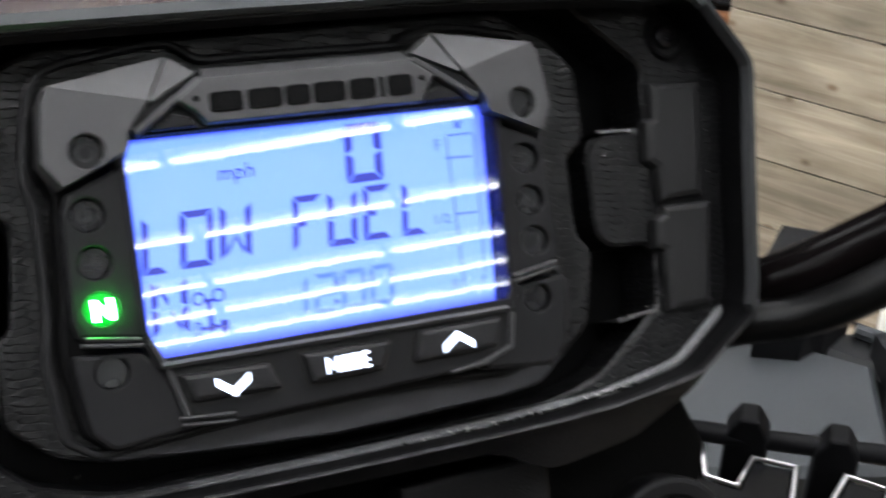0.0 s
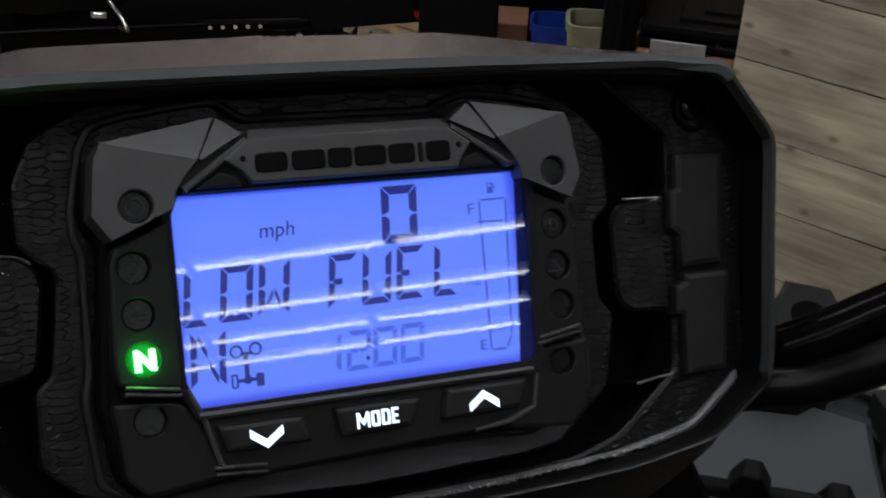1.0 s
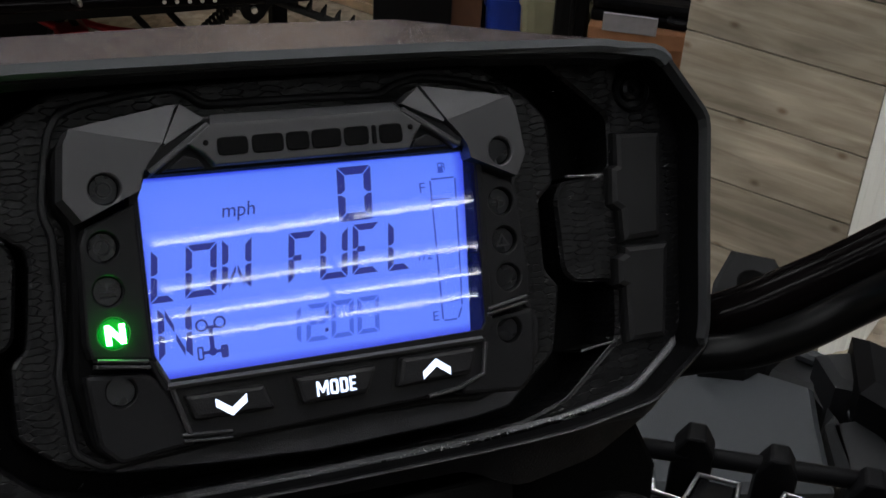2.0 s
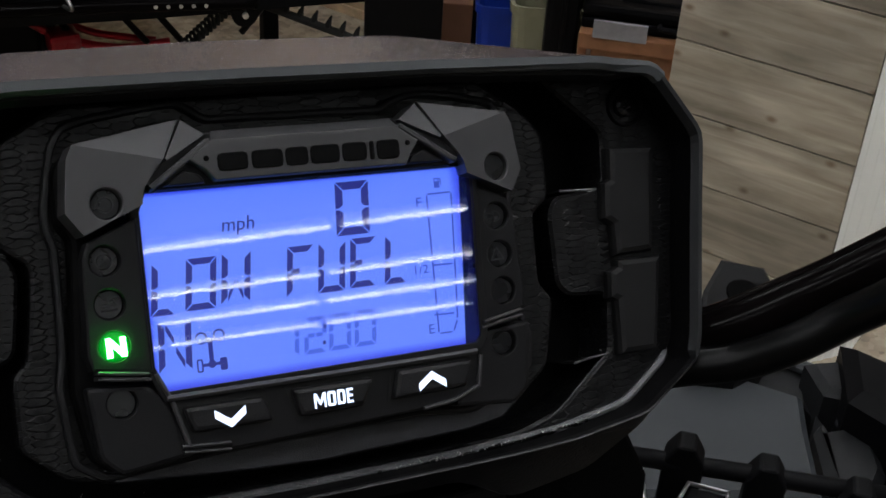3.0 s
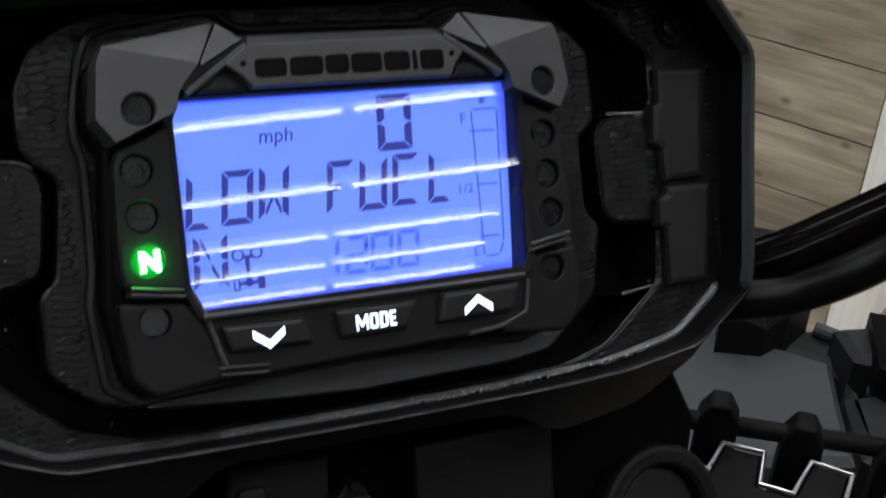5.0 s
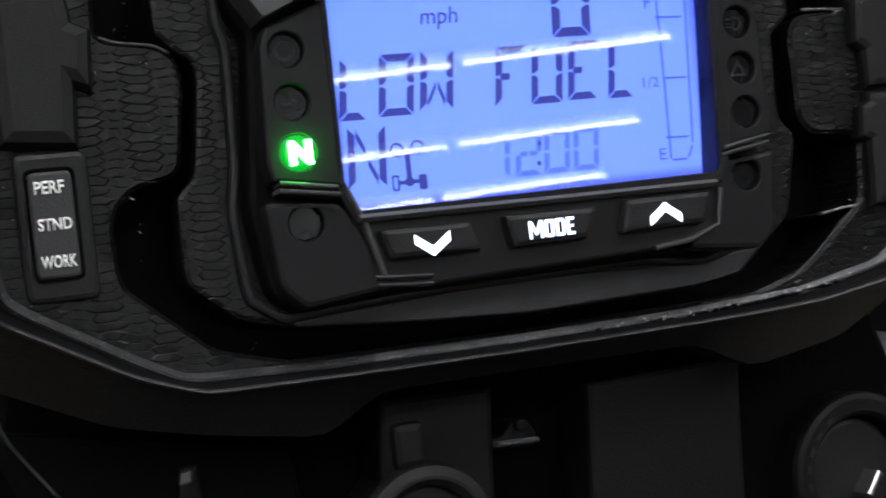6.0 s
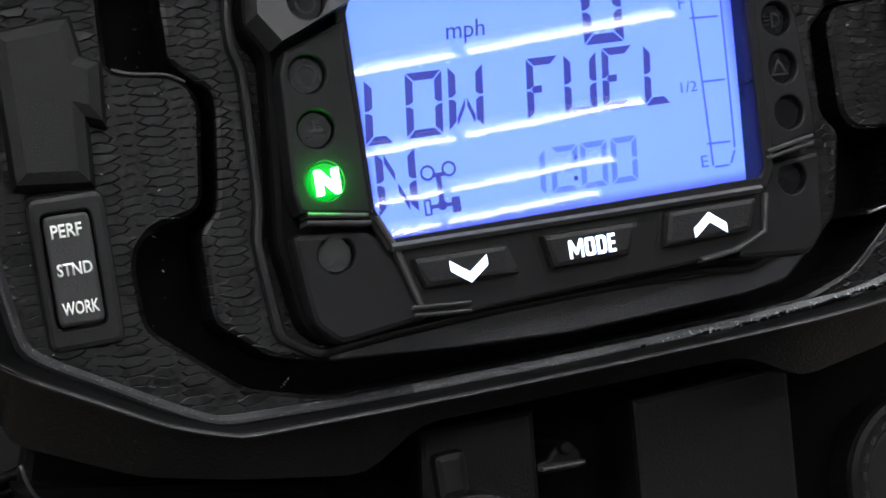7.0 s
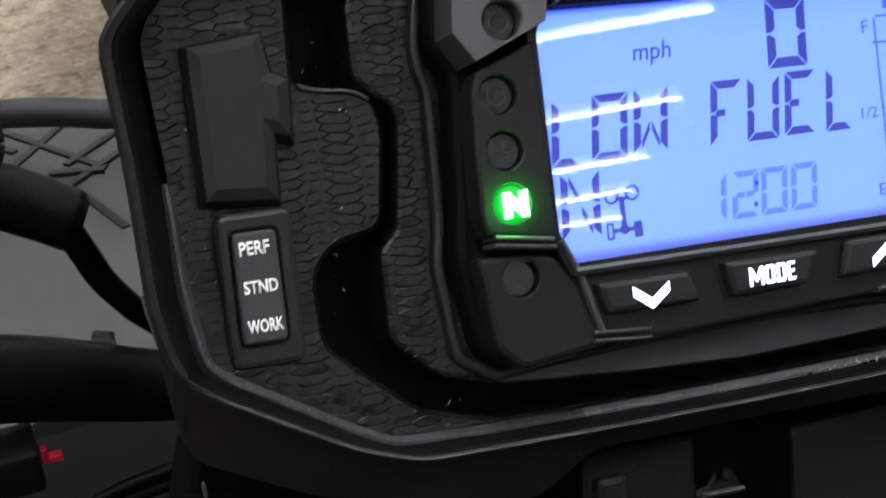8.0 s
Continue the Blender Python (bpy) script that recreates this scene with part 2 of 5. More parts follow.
PRINT = material("white_print", (0.75, 0.75, 0.74), 0.5, mottle=0.1, mottle_size=900)
BADGE = material("badge_black", (0.003, 0.003, 0.0032), 0.5, spec=0.04, mottle=0.1, mottle_size=60)
SWITCH = material("switch_plastic", (0.015, 0.015, 0.016), 0.38, mottle=0.08, mottle_size=60, bump=0.2, bump_size=1500)
ROCKER = material("rocker_plastic", (0.032, 0.032, 0.034), 0.4, mottle=0.08, mottle_size=60, bump=0.2, bump_size=1500)
COVER = material("blank_cover_plastic", (0.0082, 0.0082, 0.0087), 0.5, spec=0.18, bump=0.25, bump_size=2600, mottle=0.15, mottle_size=60)
LOWER = material("lower_cowl_plastic", (0.004, 0.004, 0.0045), 0.5, spec=0.13, bump=0.4, bump_size=1200, mottle=0.2, mottle_size=30)
STEEL = material("black_steel_bar", (0.002, 0.0015, 0.0016), 0.15, spec=0.03, mottle=0.2, mottle_size=40)
CABLE_SKIN = material("smooth_cable_rubber", (0.0022, 0.0022, 0.0023), 0.34, spec=0.12, bump=0.12, bump_size=300, mottle=0.3, mottle_size=40)
SLEEVE = material("cable_sleeve_rubber", (0.0018, 0.0018, 0.0018), 0.45, spec=0.05, bump=0.5, bump_size=500, mottle=0.3, mottle_size=40)
CHROME = material("bare_metal", (0.6, 0.6, 0.6), 0.3, metal=1.0, mottle=0.1, mottle_size=90)
FENDER = material("grey_fender_plastic", (0.028, 0.031, 0.034), 0.5, bump=0.4, bump_size=900, mottle=0.1, mottle_size=10)
FENDER_DARK = material("dark_fender_plastic", (0.009, 0.0095, 0.0105), 0.5, bump=0.4, bump_size=900, mottle=0.15, mottle_size=10)
RED = material("red_paint", (0.26, 0.008, 0.016), 0.3, mottle=0.2, mottle_size=20)
RED_PLUG = material("red_plug_plastic", (0.6, 0.02, 0.06), 0.4)
BLUE = material("blue_bin_plastic", (0.008, 0.03, 0.24), 0.45, mottle=0.15, mottle_size=10)
OLIVE = material("olive_bin_plastic", (0.19, 0.185, 0.12), 0.5, mottle=0.15, mottle_size=10)
BROWN = material("brown_cardboard", (0.2, 0.1, 0.06), 0.8, mottle=0.15, mottle_size=10)
BLACK_PAINT = material("black_paint", (0.003, 0.003, 0.0034), 0.22, spec=0.13, mottle=0.2, mottle_size=10)
DUST = material("pale_dust", (0.5, 0.5, 0.48), 0.8)
BG_BLACK = material("matt_black_metal", (0.003, 0.003, 0.0035), 0.5, spec=0.07, mottle=0.2, mottle_size=10)
TRACK = material("track_rubber", (0.008, 0.008, 0.008), 0.7, bump=0.4, mottle=0.3, mottle_size=20)
ORANGE_WOOD = material("pine_shelf_wood", (0.26, 0.12, 0.06), 0.55, mottle=0.25, mottle_size=18, bump=0.2, bump_size=60)
PALE_WOOD = material("pale_crate_wood", (0.74, 0.56, 0.37), 0.6, mottle=0.2, mottle_size=18, bump=0.2, bump_size=60)
LABEL = material("grey_label", (0.24, 0.23, 0.24), 0.5, mottle=0.1, mottle_size=60)
WHITE = material("white_trim_paint", (0.86, 0.88, 0.84), 0.4, mottle=0.04, mottle_size=5)
PLASTER = material("grey_wall_paint", (0.12, 0.115, 0.11), 0.8, mottle=0.1, mottle_size=1.5, bump=0.3, bump_size=90)
CEILING = material("dark_ceiling_paint", (0.07, 0.07, 0.07), 0.9, mottle=0.06, mottle_size=1.5)
TUBE = material("lit_tube", (0.9, 0.9, 0.9), 0.4, emit=(0.95, 0.98, 1.0), emit_power=TUBE_POWER)
PANE_GLOW = material("highlight_pane_glow", (0.8, 0.8, 0.8), 0.3, emit=(1.0, 0.93, 0.86), emit_power=12.0)
FILL_PANEL = material("fill_panel_glow", (0.9, 0.9, 0.9), 0.4, emit=(0.97, 0.98, 1.0), emit_power=FILL_POWER)
RIM_FACE = material("lit_rim_plastic", (0.0145, 0.0155, 0.017), 0.42, spec=0.3, bump=0.4, bump_size=2600, mottle=0.14, mottle_size=25)
SCREW = material("black_oxide_steel", (0.05, 0.05, 0.054), 0.22, metal=0.9, spec=0.5, mottle=0.2, mottle_size=200)
SCALE_INK = material("thin_lcd_segment", (0.01, 0.012, 0.03), 0.6, emit=(0.03, 0.068, 0.52), emit_power=BACKLIGHT)
FAINT_INK = material("fading_lcd_segment", (0.01, 0.012, 0.03), 0.6, emit=(0.055, 0.12, 0.72), emit_power=BACKLIGHT)
# bead and rim edge colours hold their highlights as well as wear
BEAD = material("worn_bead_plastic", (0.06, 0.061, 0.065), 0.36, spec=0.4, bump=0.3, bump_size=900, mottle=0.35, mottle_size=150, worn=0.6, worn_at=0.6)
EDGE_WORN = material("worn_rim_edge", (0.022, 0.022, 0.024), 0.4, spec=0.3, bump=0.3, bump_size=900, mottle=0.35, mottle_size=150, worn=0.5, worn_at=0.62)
RING_LIP = material("smooth_lip_plastic", (0.011, 0.011, 0.012), 0.4, spec=0.22, bump=0.2, bump_size=2600, mottle=0.2, mottle_size=60)
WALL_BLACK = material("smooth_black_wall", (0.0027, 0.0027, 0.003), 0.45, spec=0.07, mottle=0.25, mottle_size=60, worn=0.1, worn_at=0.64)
# black for chips, and for parts whose deep shade is put into the colour
PIT = material("chip_and_shade_black", (0.0015, 0.0015, 0.0015), 0.7, spec=0.03, bump=0.4, mottle=0.3, mottle_size=40)
DECK = material("rack_deck_plastic", (0.03, 0.0285, 0.0285), 0.55, bump=0.4, bump_size=900, mottle=0.12, mottle_size=10)
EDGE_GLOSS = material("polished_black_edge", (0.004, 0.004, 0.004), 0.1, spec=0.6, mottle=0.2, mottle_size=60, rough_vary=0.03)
GLINT_EDGE = material("polished_glint_edge", (0.05, 0.05, 0.052), 0.16, spec=1.0, mottle=0.2, mottle_size=60, rough_vary=0.03)
BLUE_EDGE = material("screen_reflection_edge", (0.003, 0.004, 0.038), 0.2, spec=0.4, mottle=0.3, mottle_size=90)
PLANK = plank_wood("greyed_plank")
FLOOR = pebble_floor("chip_floor")


# ---- building helpers ----
LIFT = 0.08   # the whole instrument face leans: upper parts stand further out
# From the pod's own axes (right, up along the face, out of the face) to the world.
POD = Matrix(((0.9952, 0.0983, 0.0, 0.0), (-0.0570, 0.5775, -0.8144, 0.0), (-0.0800, 0.8104, 0.5803, 1.15), (0, 0, 0, 1)))


def V(u, v, w):
    """A point of the pod, given in centimetres."""
    return Vector((u, v, w + LIFT * v)) * 0.01


def part(name, bm, mat, parent, label="", smooth=False):
    """Links a bmesh as one mesh object under a thing or a part."""
    bmesh.ops.recalc_face_normals(bm, faces=bm.faces)
    me = bpy.data.meshes.new(name)
    bm.to_mesh(me)
    bm.free()
    me.materials.append(mat)
    if smooth:
        for p in me.polygons:
            p.use_smooth = True
    ob = new(name, me)
    ob.parent = parent
    if label:
        ob["label"] = label
    return ob


def empty(name, m, label="", category="", group="", kind=""):
    ob = new(name)
    ob.empty_display_size = 0.05
    ob.matrix_basis = m
    return tagged(ob, label, category, group, kind)


def ccw(poly):
    area = sum(a[0] * b[1] - b[0] * a[1] for a, b in zip(poly, poly[1:] + poly[:1]))
    return list(poly) if area > 0 else list(reversed(poly))


def inset(poly, d):
    """A counter-clockwise outline moved inwards by d, with mitred corners."""
    out, n = [], len(poly)
    for i in range(n):
        p, a, b = Vector(poly[i]), Vector(poly[i - 1]), Vector(poly[(i + 1) % n])
        e, f = (p - a).normalized(), (b - p).normalized()
        m = Vector((-e.y - f.y, e.x + f.x))
        if m.length < 1e-6:
            m = Vector((-e.y, e.x))
        m.normalize()
        k = max(m.dot(Vector((-e.y, e.x))), 0.4)
        q = p + m * d / k
        out.append((q.x, q.y))
    return out


def rounded(poly, r, steps=4):
    """Rounds the corners of an outline."""
    poly, out = ccw(poly), []
    for i, p in enumerate(poly):
        p, a, b = Vector(p), Vector(poly[i - 1]), Vector(poly[(i + 1) % len(poly)])
        ra = min(r, (a - p).length * 0.45, (b - p).length * 0.45)
        s, e = p + (a - p).normalized() * ra, p + (b - p).normalized() * ra
        for k in range(steps + 1):
            f = k / steps
            q = s * (1 - f) ** 2 + p * 2 * f * (1 - f) + e * f * f
            out.append((q.x, q.y))
    return out


def rect(u0, v0, u1, v1):
    return [(u0, v0), (u1, v0), (u1, v1), (u0, v1)]


def disc(u, v, r, n=28):
    return [(u + r * math.cos(2 * math.pi * k / n), v + r * math.sin(2 * math.pi * k / n)) for k in range(n)]


def loop_verts(bm, poly, w):
    return [bm.verts.new(V(p[0], p[1], w(p[0], p[1]) if callable(w) else w)) for p in poly]


def bridge(bm, a, b):
    n = len(a)
    for i in range(n):
        j = (i + 1) % n
        bm.faces.new((a[i], a[j], b[j], b[i]))


def cap(bm, loops):
    """Closes an outline, with holes, by triangles."""
    pts = [[(x.co.x, x.co.y, 0) for x in lp] for lp in loops]
    flat = [x for lp in loops for x in lp]
    for tri in tessellate_polygon(pts):
        try:
            bm.faces.new([flat[i] for i in tri])
        except ValueError:
            pass


def plate(poly, w0, w1, ch=0.05, holes=(), bm=None, bottom=False, hole_ch=0.04):
    """A slab between two levels with a chamfered front edge and holes right through."""
    bm = bm or bmesh.new()
    poly = ccw(poly)
    at = w1 if callable(w1) else (lambda u, v: w1)
    base = loop_verts(bm, poly, w0)
    if ch:
        shoulder = loop_verts(bm, poly, lambda u, v: at(u, v) - ch)
        half = loop_verts(bm, inset(poly, ch * 0.3), lambda u, v: at(u, v) - ch * 0.3)
        top = loop_verts(bm, inset(poly, ch), at)
        bridge(bm, base, shoulder)
        bridge(bm, shoulder, half)
        bridge(bm, half, top)
    else:
        top = loop_verts(bm, poly, at)
        bridge(bm, base, top)
    rims = [top]
    for h in holes:
        h = ccw(h)
        rim = loop_verts(bm, inset(h, -hole_ch), at)
        lip = loop_verts(bm, h, lambda u, v: at(u, v) - hole_ch)
        deep = loop_verts(bm, h, w0)
        bridge(bm, rim, lip)
        bridge(bm, lip, deep)
        rims.append(rim)
    cap(bm, rims)
    if bottom:
        cap(bm, [base])
    return bm


def loft(loops, close_first=False, close_last=False):
    """Skins a row of loops, each a list of (u, v, w)."""
    bm = bmesh.new()
    vs = [[bm.verts.new(V(*p)) for p in lp] for lp in loops]
    for a, b in zip(vs, vs[1:]):
        bridge(bm, a, b)
    if close_first:
        cap(bm, [vs[0]])
    if close_last:
        cap(bm, [vs[-1]])
    return bm


def strip(points, width, w0, top, ch=0.04, sink=(0.0, 0.0)):
    """A raised band along a polyline of the face; it sinks by the given amounts towards its ends."""
    bm = bmesh.new()
    sides = []
    n = len(points)
    for i, p in enumerate(points):
        p = Vector(p)
        d = (Vector(points[min(i + 1, n - 1)]) - Vector(points[max(i - 1, 0)])).normalized()
        m = Vector((-d.y, d.x)) * width / 2
        k = 1 - ch / (width / 2) if width / 2 > ch else 0.3
        f = 2 * i / (n - 1) - 1
        w1 = top - sink[f > 0] * max(0.0, abs(f) - 0.75) / 0.25
        sides.append([bm.verts.new(V(*(p + m), w0)), bm.verts.new(V(*(p + m), w1 - ch)), bm.verts.new(V(*(p + m * k), w1)),
                      bm.verts.new(V(*(p - m * k), w1)), bm.verts.new(V(*(p - m), w1 - ch)), bm.verts.new(V(*(p - m), w0))])
    for a, b in zip(sides, sides[1:]):
        for j in range(5):
            bm.faces.new((a[j], a[j + 1], b[j + 1], b[j]))
    bm.faces.new(sides[0])
    bm.faces.new(sides[-1])
    return bm


def smooth_path(points, steps=8):
    """Catmull-Rom through 3D points."""
    p = [Vector(q) for q in points]
    p = [2 * p[0] - p[1]] + p + [2 * p[-1] - p[-2]]
    out = []
    for i in range(1, len(p) - 2):
        for k in range(steps):
            t = k / steps
            out.append(0.5 * (2 * p[i] + (p[i + 1] - p[i - 1]) * t + (2 * p[i - 1] - 5 * p[i] + 4 * p[i + 1] - p[i + 2]) * t * t
                              + (3 * p[i] - p[i - 1] - 3 * p[i + 1] + p[i + 2]) * t ** 3))
    return out + [p[-2]]


def tube(points, radius, sides=20, steps=8, bm=None):
    """A round bar along points in metres; radius a number or one for each point."""
    bm = bm or bmesh.new()
    pts = smooth_path(points, steps) if steps > 1 else [Vector(p) for p in points]
    rad = radius if isinstance(radius, (list, tuple)) else None
    rings, up = [], Vector((0.13, 0.27, 0.95))
    for i, p in enumerate(pts):
        d = (pts[min(i + 1, len(pts) - 1)] - pts[max(i - 1, 0)]).normalized()
        a = d.cross(up).normalized()
        b = a.cross(d)
        r = radius
        if rad:
            f = i / (len(pts) - 1) * (len(rad) - 1)
            k = min(int(f), len(rad) - 2)
            r = rad[k] + (rad[k + 1] - rad[k]) * (f - k)
        rings.append([bm.verts.new(p + (a * math.cos(2 * math.pi * j / sides) + b * math.sin(2 * math.pi * j / sides)) * r) for j in range(sides)])
    for a, b in zip(rings, rings[1:]):
        bridge(bm, a, b)
    bm.faces.new(rings[0])
    bm.faces.new(rings[-1])
    return bm


def box(x0, y0, z0, x1, y1, z1, bevel=0.0, bm=None):
    """A block in metres with softened edges."""
    own = bmesh.new()
    bmesh.ops.create_cube(own, size=1)
    for v in own.verts:
        v.co = Vector(((x0 + x1) / 2 + v.co.x * (x1 - x0), (y0 + y1) / 2 + v.co.y * (y1 - y0), (z0 + z1) / 2 + v.co.z * (z1 - z0)))
    if bevel:
        bmesh.ops.bevel(own, geom=own.edges[:], offset=bevel, segments=2, affect="EDGES", profile=0.6)
    if bm is None:
        return own
    me = bpy.data.meshes.new("joined")
    own.to_mesh(me)
    own.free()
    bm.from_mesh(me)
    bpy.data.meshes.remove(me)
    return bm


def slab(outline, z0, z1, ch=0.004):
    """An upright prism in metres over an outline on the ground plan, with a chamfered top edge."""
    bm = bmesh.new()
    poly = ccw(outline)
    put = lambda ps, z: [bm.verts.new((p[0], p[1], z)) for p in ps]
    low, mid, top = put(poly, z0), put(poly, z1 - ch), put(inset(poly, ch), z1)
    bridge(bm, low, mid)
    bridge(bm, mid, top)
    cap(bm, [top])
    cap(bm, [low])
    return bm


def letters(text, u0, v0, u1, v1, w, depth=0.02, shear=0.0, bold=0.0):
    """A word in the built-in font, fitted into a box of the face."""
    cu = bpy.data.curves.new("lettering", "FONT")
    cu.body, cu.resolution_u, cu.offset = text, 3, bold
    ob = bpy.data.objects.new("lettering", cu)
    scene.collection.objects.link(ob)
    bpy.context.view_layer.update()
    me = bpy.data.meshes.new_from_object(ob.evaluated_get(bpy.context.evaluated_depsgraph_get()))
    bm = bmesh.new()
    bm.from_mesh(me)
    bpy.data.objects.remove(ob)
    bpy.data.curves.remove(cu)
    bpy.data.meshes.remove(me)
    xs, ys = [v.co.x for v in bm.verts], [v.co.y for v in bm.verts]
    x0, x1, y0, y1 = min(xs), max(xs), min(ys), max(ys)
    for v in bm.verts:
        fu, fv = (v.co.x - x0) / (x1 - x0), (v.co.y - y0) / (y1 - y0)
        v.co = V(u0 + (u1 - u0) * fu + shear * fv, v0 + (v1 - v0) * fv, w)
    face = bmesh.ops.extrude_face_region(bm, geom=bm.faces[:])
    for v in face["geom"]:
        if isinstance(v, bmesh.types.BMVert):
            v.co += Vector((0, 0, depth * 0.01))
    return bm


# ---- the room ----
floor = tagged(part("floor", slab([(-7, -10), (8, -10), (8, 7), (-7, 7)], -0.1, 0.0, 0.0), FLOOR, None), "tan resin floor with mixed stone chips", "floor", kind="structure")
for nm, x0, y0, x1, y1 in (("wall_north", -7.2, 7, 8.2, 7.2), ("wall_south", -7.2, -10.2, 8.2, -10), ("wall_west", -7.2, -10, -7, 7), ("wall_east", 8, -10, 8.2, 7)):
    tagged(part(nm, box(x0, y0, 0, x1, y1, 4.7), PLASTER, None), "plain grey painted showroom wall", "wall", kind="structure")
tagged(part("ceiling", box(-7.2, -10.2, 4.7, 8.2, 7.2, 4.8), CEILING, None), "plain dark painted showroom ceiling", "ceiling", kind="structure")


# unseen bright window added in the far wall, for the hood's highlight
win = empty("window_1", pose(3.1, 6.99, 0), "unseen lit window, added for the hood highlight", "window", kind="structure")
part("pane", box(-0.2, -0.012, 0.9, 0.2, 0.0, 2.05, 0.002), PANE_GLOW, win, "bright pane, added for the hood highlight")
for x0, z0, x1, z1 in ((-0.26, 0.84, -0.2, 2.11), (0.2, 0.84, 0.26, 2.11), (-0.2, 0.84, 0.2, 0.9), (-0.2, 2.05, 0.2, 2.11)):
    part("window_frame", box(x0, -0.04, z0, x1, 0.0, z1, 0.004), BLACK_PAINT, win)


# ceiling lights: rows of bare tubes on slim white trays
def tube_light():
    ob = empty("ceiling_light", Matrix.Identity(4), "slim white ceiling batten with one lit tube", "ceiling light", "rows of ceiling lights")
    part("tray", box(-0.6, -0.05, 0.04, 0.6, 0.05, 0.1, 0.006), WHITE, ob)
    part("tube", tube([(-0.585, 0, 0), (0.585, 0, 0)], 0.019, 12, 1), TUBE, ob, "lit white fluorescent tube")
    for s in (-1, 1):
        part("end_holder", box(s * 0.588 - 0.009, -0.03, -0.035, s * 0.588 + 0.009, 0.03, 0.05, 0.004), WHITE, ob)
    return ob


# five rows of end-to-end battens: y where x is 2.5, and the joint between the two battens in view
lights = []
for y0, joint in ((-4.69, 2.22), (-6.03, 2.40), (-7.14, 2.48), (-7.96, 2.58), (-8.72, 2.70)):
    for k in (-1.5, -0.5, 0.5):
        x = joint + 1.2 * k
        lights.append((x, y0 + 0.24 * (x - 2.5)))
first = tube_light()
for k, (x, y) in enumerate(lights):
    m = pose(x, y, 4.6, 0, 0, 13.5)
    if k:
        copy_thing(first, m)
    else:
        first.matrix_basis = m


# unseen panels overhead, added as fill light for the room
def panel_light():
    ob = empty("panel_light", Matrix.Identity(4), "unseen square fill light panel, lit", "ceiling light", "ceiling panels over the bikes")
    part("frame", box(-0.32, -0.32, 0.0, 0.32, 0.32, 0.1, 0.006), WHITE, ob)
    part("diffuser", box(-0.29, -0.29, -0.006, 0.29, 0.29, 0.004, 0.002), FILL_PANEL, ob, "lit white diffuser")
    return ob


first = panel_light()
# the last four are there to brighten the column's white trim
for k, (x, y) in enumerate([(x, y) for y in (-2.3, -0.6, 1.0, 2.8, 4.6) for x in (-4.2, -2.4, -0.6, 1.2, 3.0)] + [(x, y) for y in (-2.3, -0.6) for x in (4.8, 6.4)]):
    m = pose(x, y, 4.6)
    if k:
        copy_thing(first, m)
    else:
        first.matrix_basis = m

# ---- the quad bike ----
quad = empty("quad_bike", Matrix.Identity(4), "black and grey quad bike with a blue-lit dash pod", "quad bike")
face = None


def pod_part(name, bm, mat, parent=None, label="", smooth=False):
    """A part of the pod, whose mesh is in the pod's axes; it hangs under the quad or under one of its parts."""
    ob = part(name, bm, mat, parent or quad, label, smooth)
    if parent is None:
        ob.matrix_basis = POD
    return ob


# rim and back shell, going round counter-clockwise from the upper right
RIM = [(11.3, 6.5, 0.9), (5.0, 6.78, 1.0), (-2.5, 6.85, 1.0), (-9.0, 6.85, 1.0), (-11.5, 6.6, 0.9), (-13.3, 6.1, 0.7), (-15.76, 3.4, 0.1),
       (-15.55, 0.3, 0.0), (-15.48, -2.7, -0.1), (-15.1, -4.2, -0.2), (-14.3, -4.85, -0.3), (-11.25, -6.62, -0.4), (-9.6, -7.23, -0.4),
       (-6.9, -7.29, -0.4), (-5.2, -7.33, -0.4), (-0.3, -7.39, -0.4), (5.0, -7.38, -0.4), (7.2, -7.35, -0.4), (9.4, -7.25, -0.4),
       (12.65, -6.78, -0.3), (15.05, -5.1, -0.2), (15.25, -4.2, -0.1), (15.68, 0.1, 0.0), (16.05, 3.5, 0.1), (13.8, 6.0, 0.7)]
WALL = [(11.3, 6.7), (5.0, 6.9), (-2.5, 6.9), (-9.0, 6.9), (-11.0, 6.6), (-12.7, 6.0), (-14.7, 3.9), (-14.48, 0.3), (-14.46, -2.3), (-14.2, -4.1), (-13.7, -4.55),
        (-11.0, -6.2), (-9.9, -6.8), (-6.9, -6.95), (-5.2, -6.98), (-0.3, -7.05), (5.0, -7.05), (7.2, -6.98), (9.4, -6.9), (12.5, -6.35), (14.6, -4.8),
        (15.0, -4.1), (15.4, 0.1), (15.85, 3.6), (13.8, 6.0)]
BACK = [(11.6, 7.3, -3.0), (5.0, 8.25, -3.2), (-2.5, 8.35, -3.2), (-9.0, 8.2, -3.0), (-11.8, 7.3, -3.0), (-13.3, 6.3, -3.0), (-15.2, 3.5, -3.0), (-15.1, 0.3, -3.0),
        (-15.1, -2.7, -3.0), (-15.1, -4.6, -2.4), (-14.9, -6.2, -1.6), (-12.0, -7.65, -1.3), (-9.6, -8.25, -1.2), (-6.5, -8.8, -1.1), (-4.8, -7.85, -1.2), (-0.2, -7.88, -1.2),
        (5.1, -7.95, -1.2), (6.9, -8.9, -1.1), (10.2, -8.45, -1.2), (13.2, -7.2, -1.6), (15.0, -5.9, -2.2), (15.4, -4.4, -2.6), (15.7, 0.1, -3.0), (16.0, 3.6, -3.0), (14.0, 6.3, -3.0)]


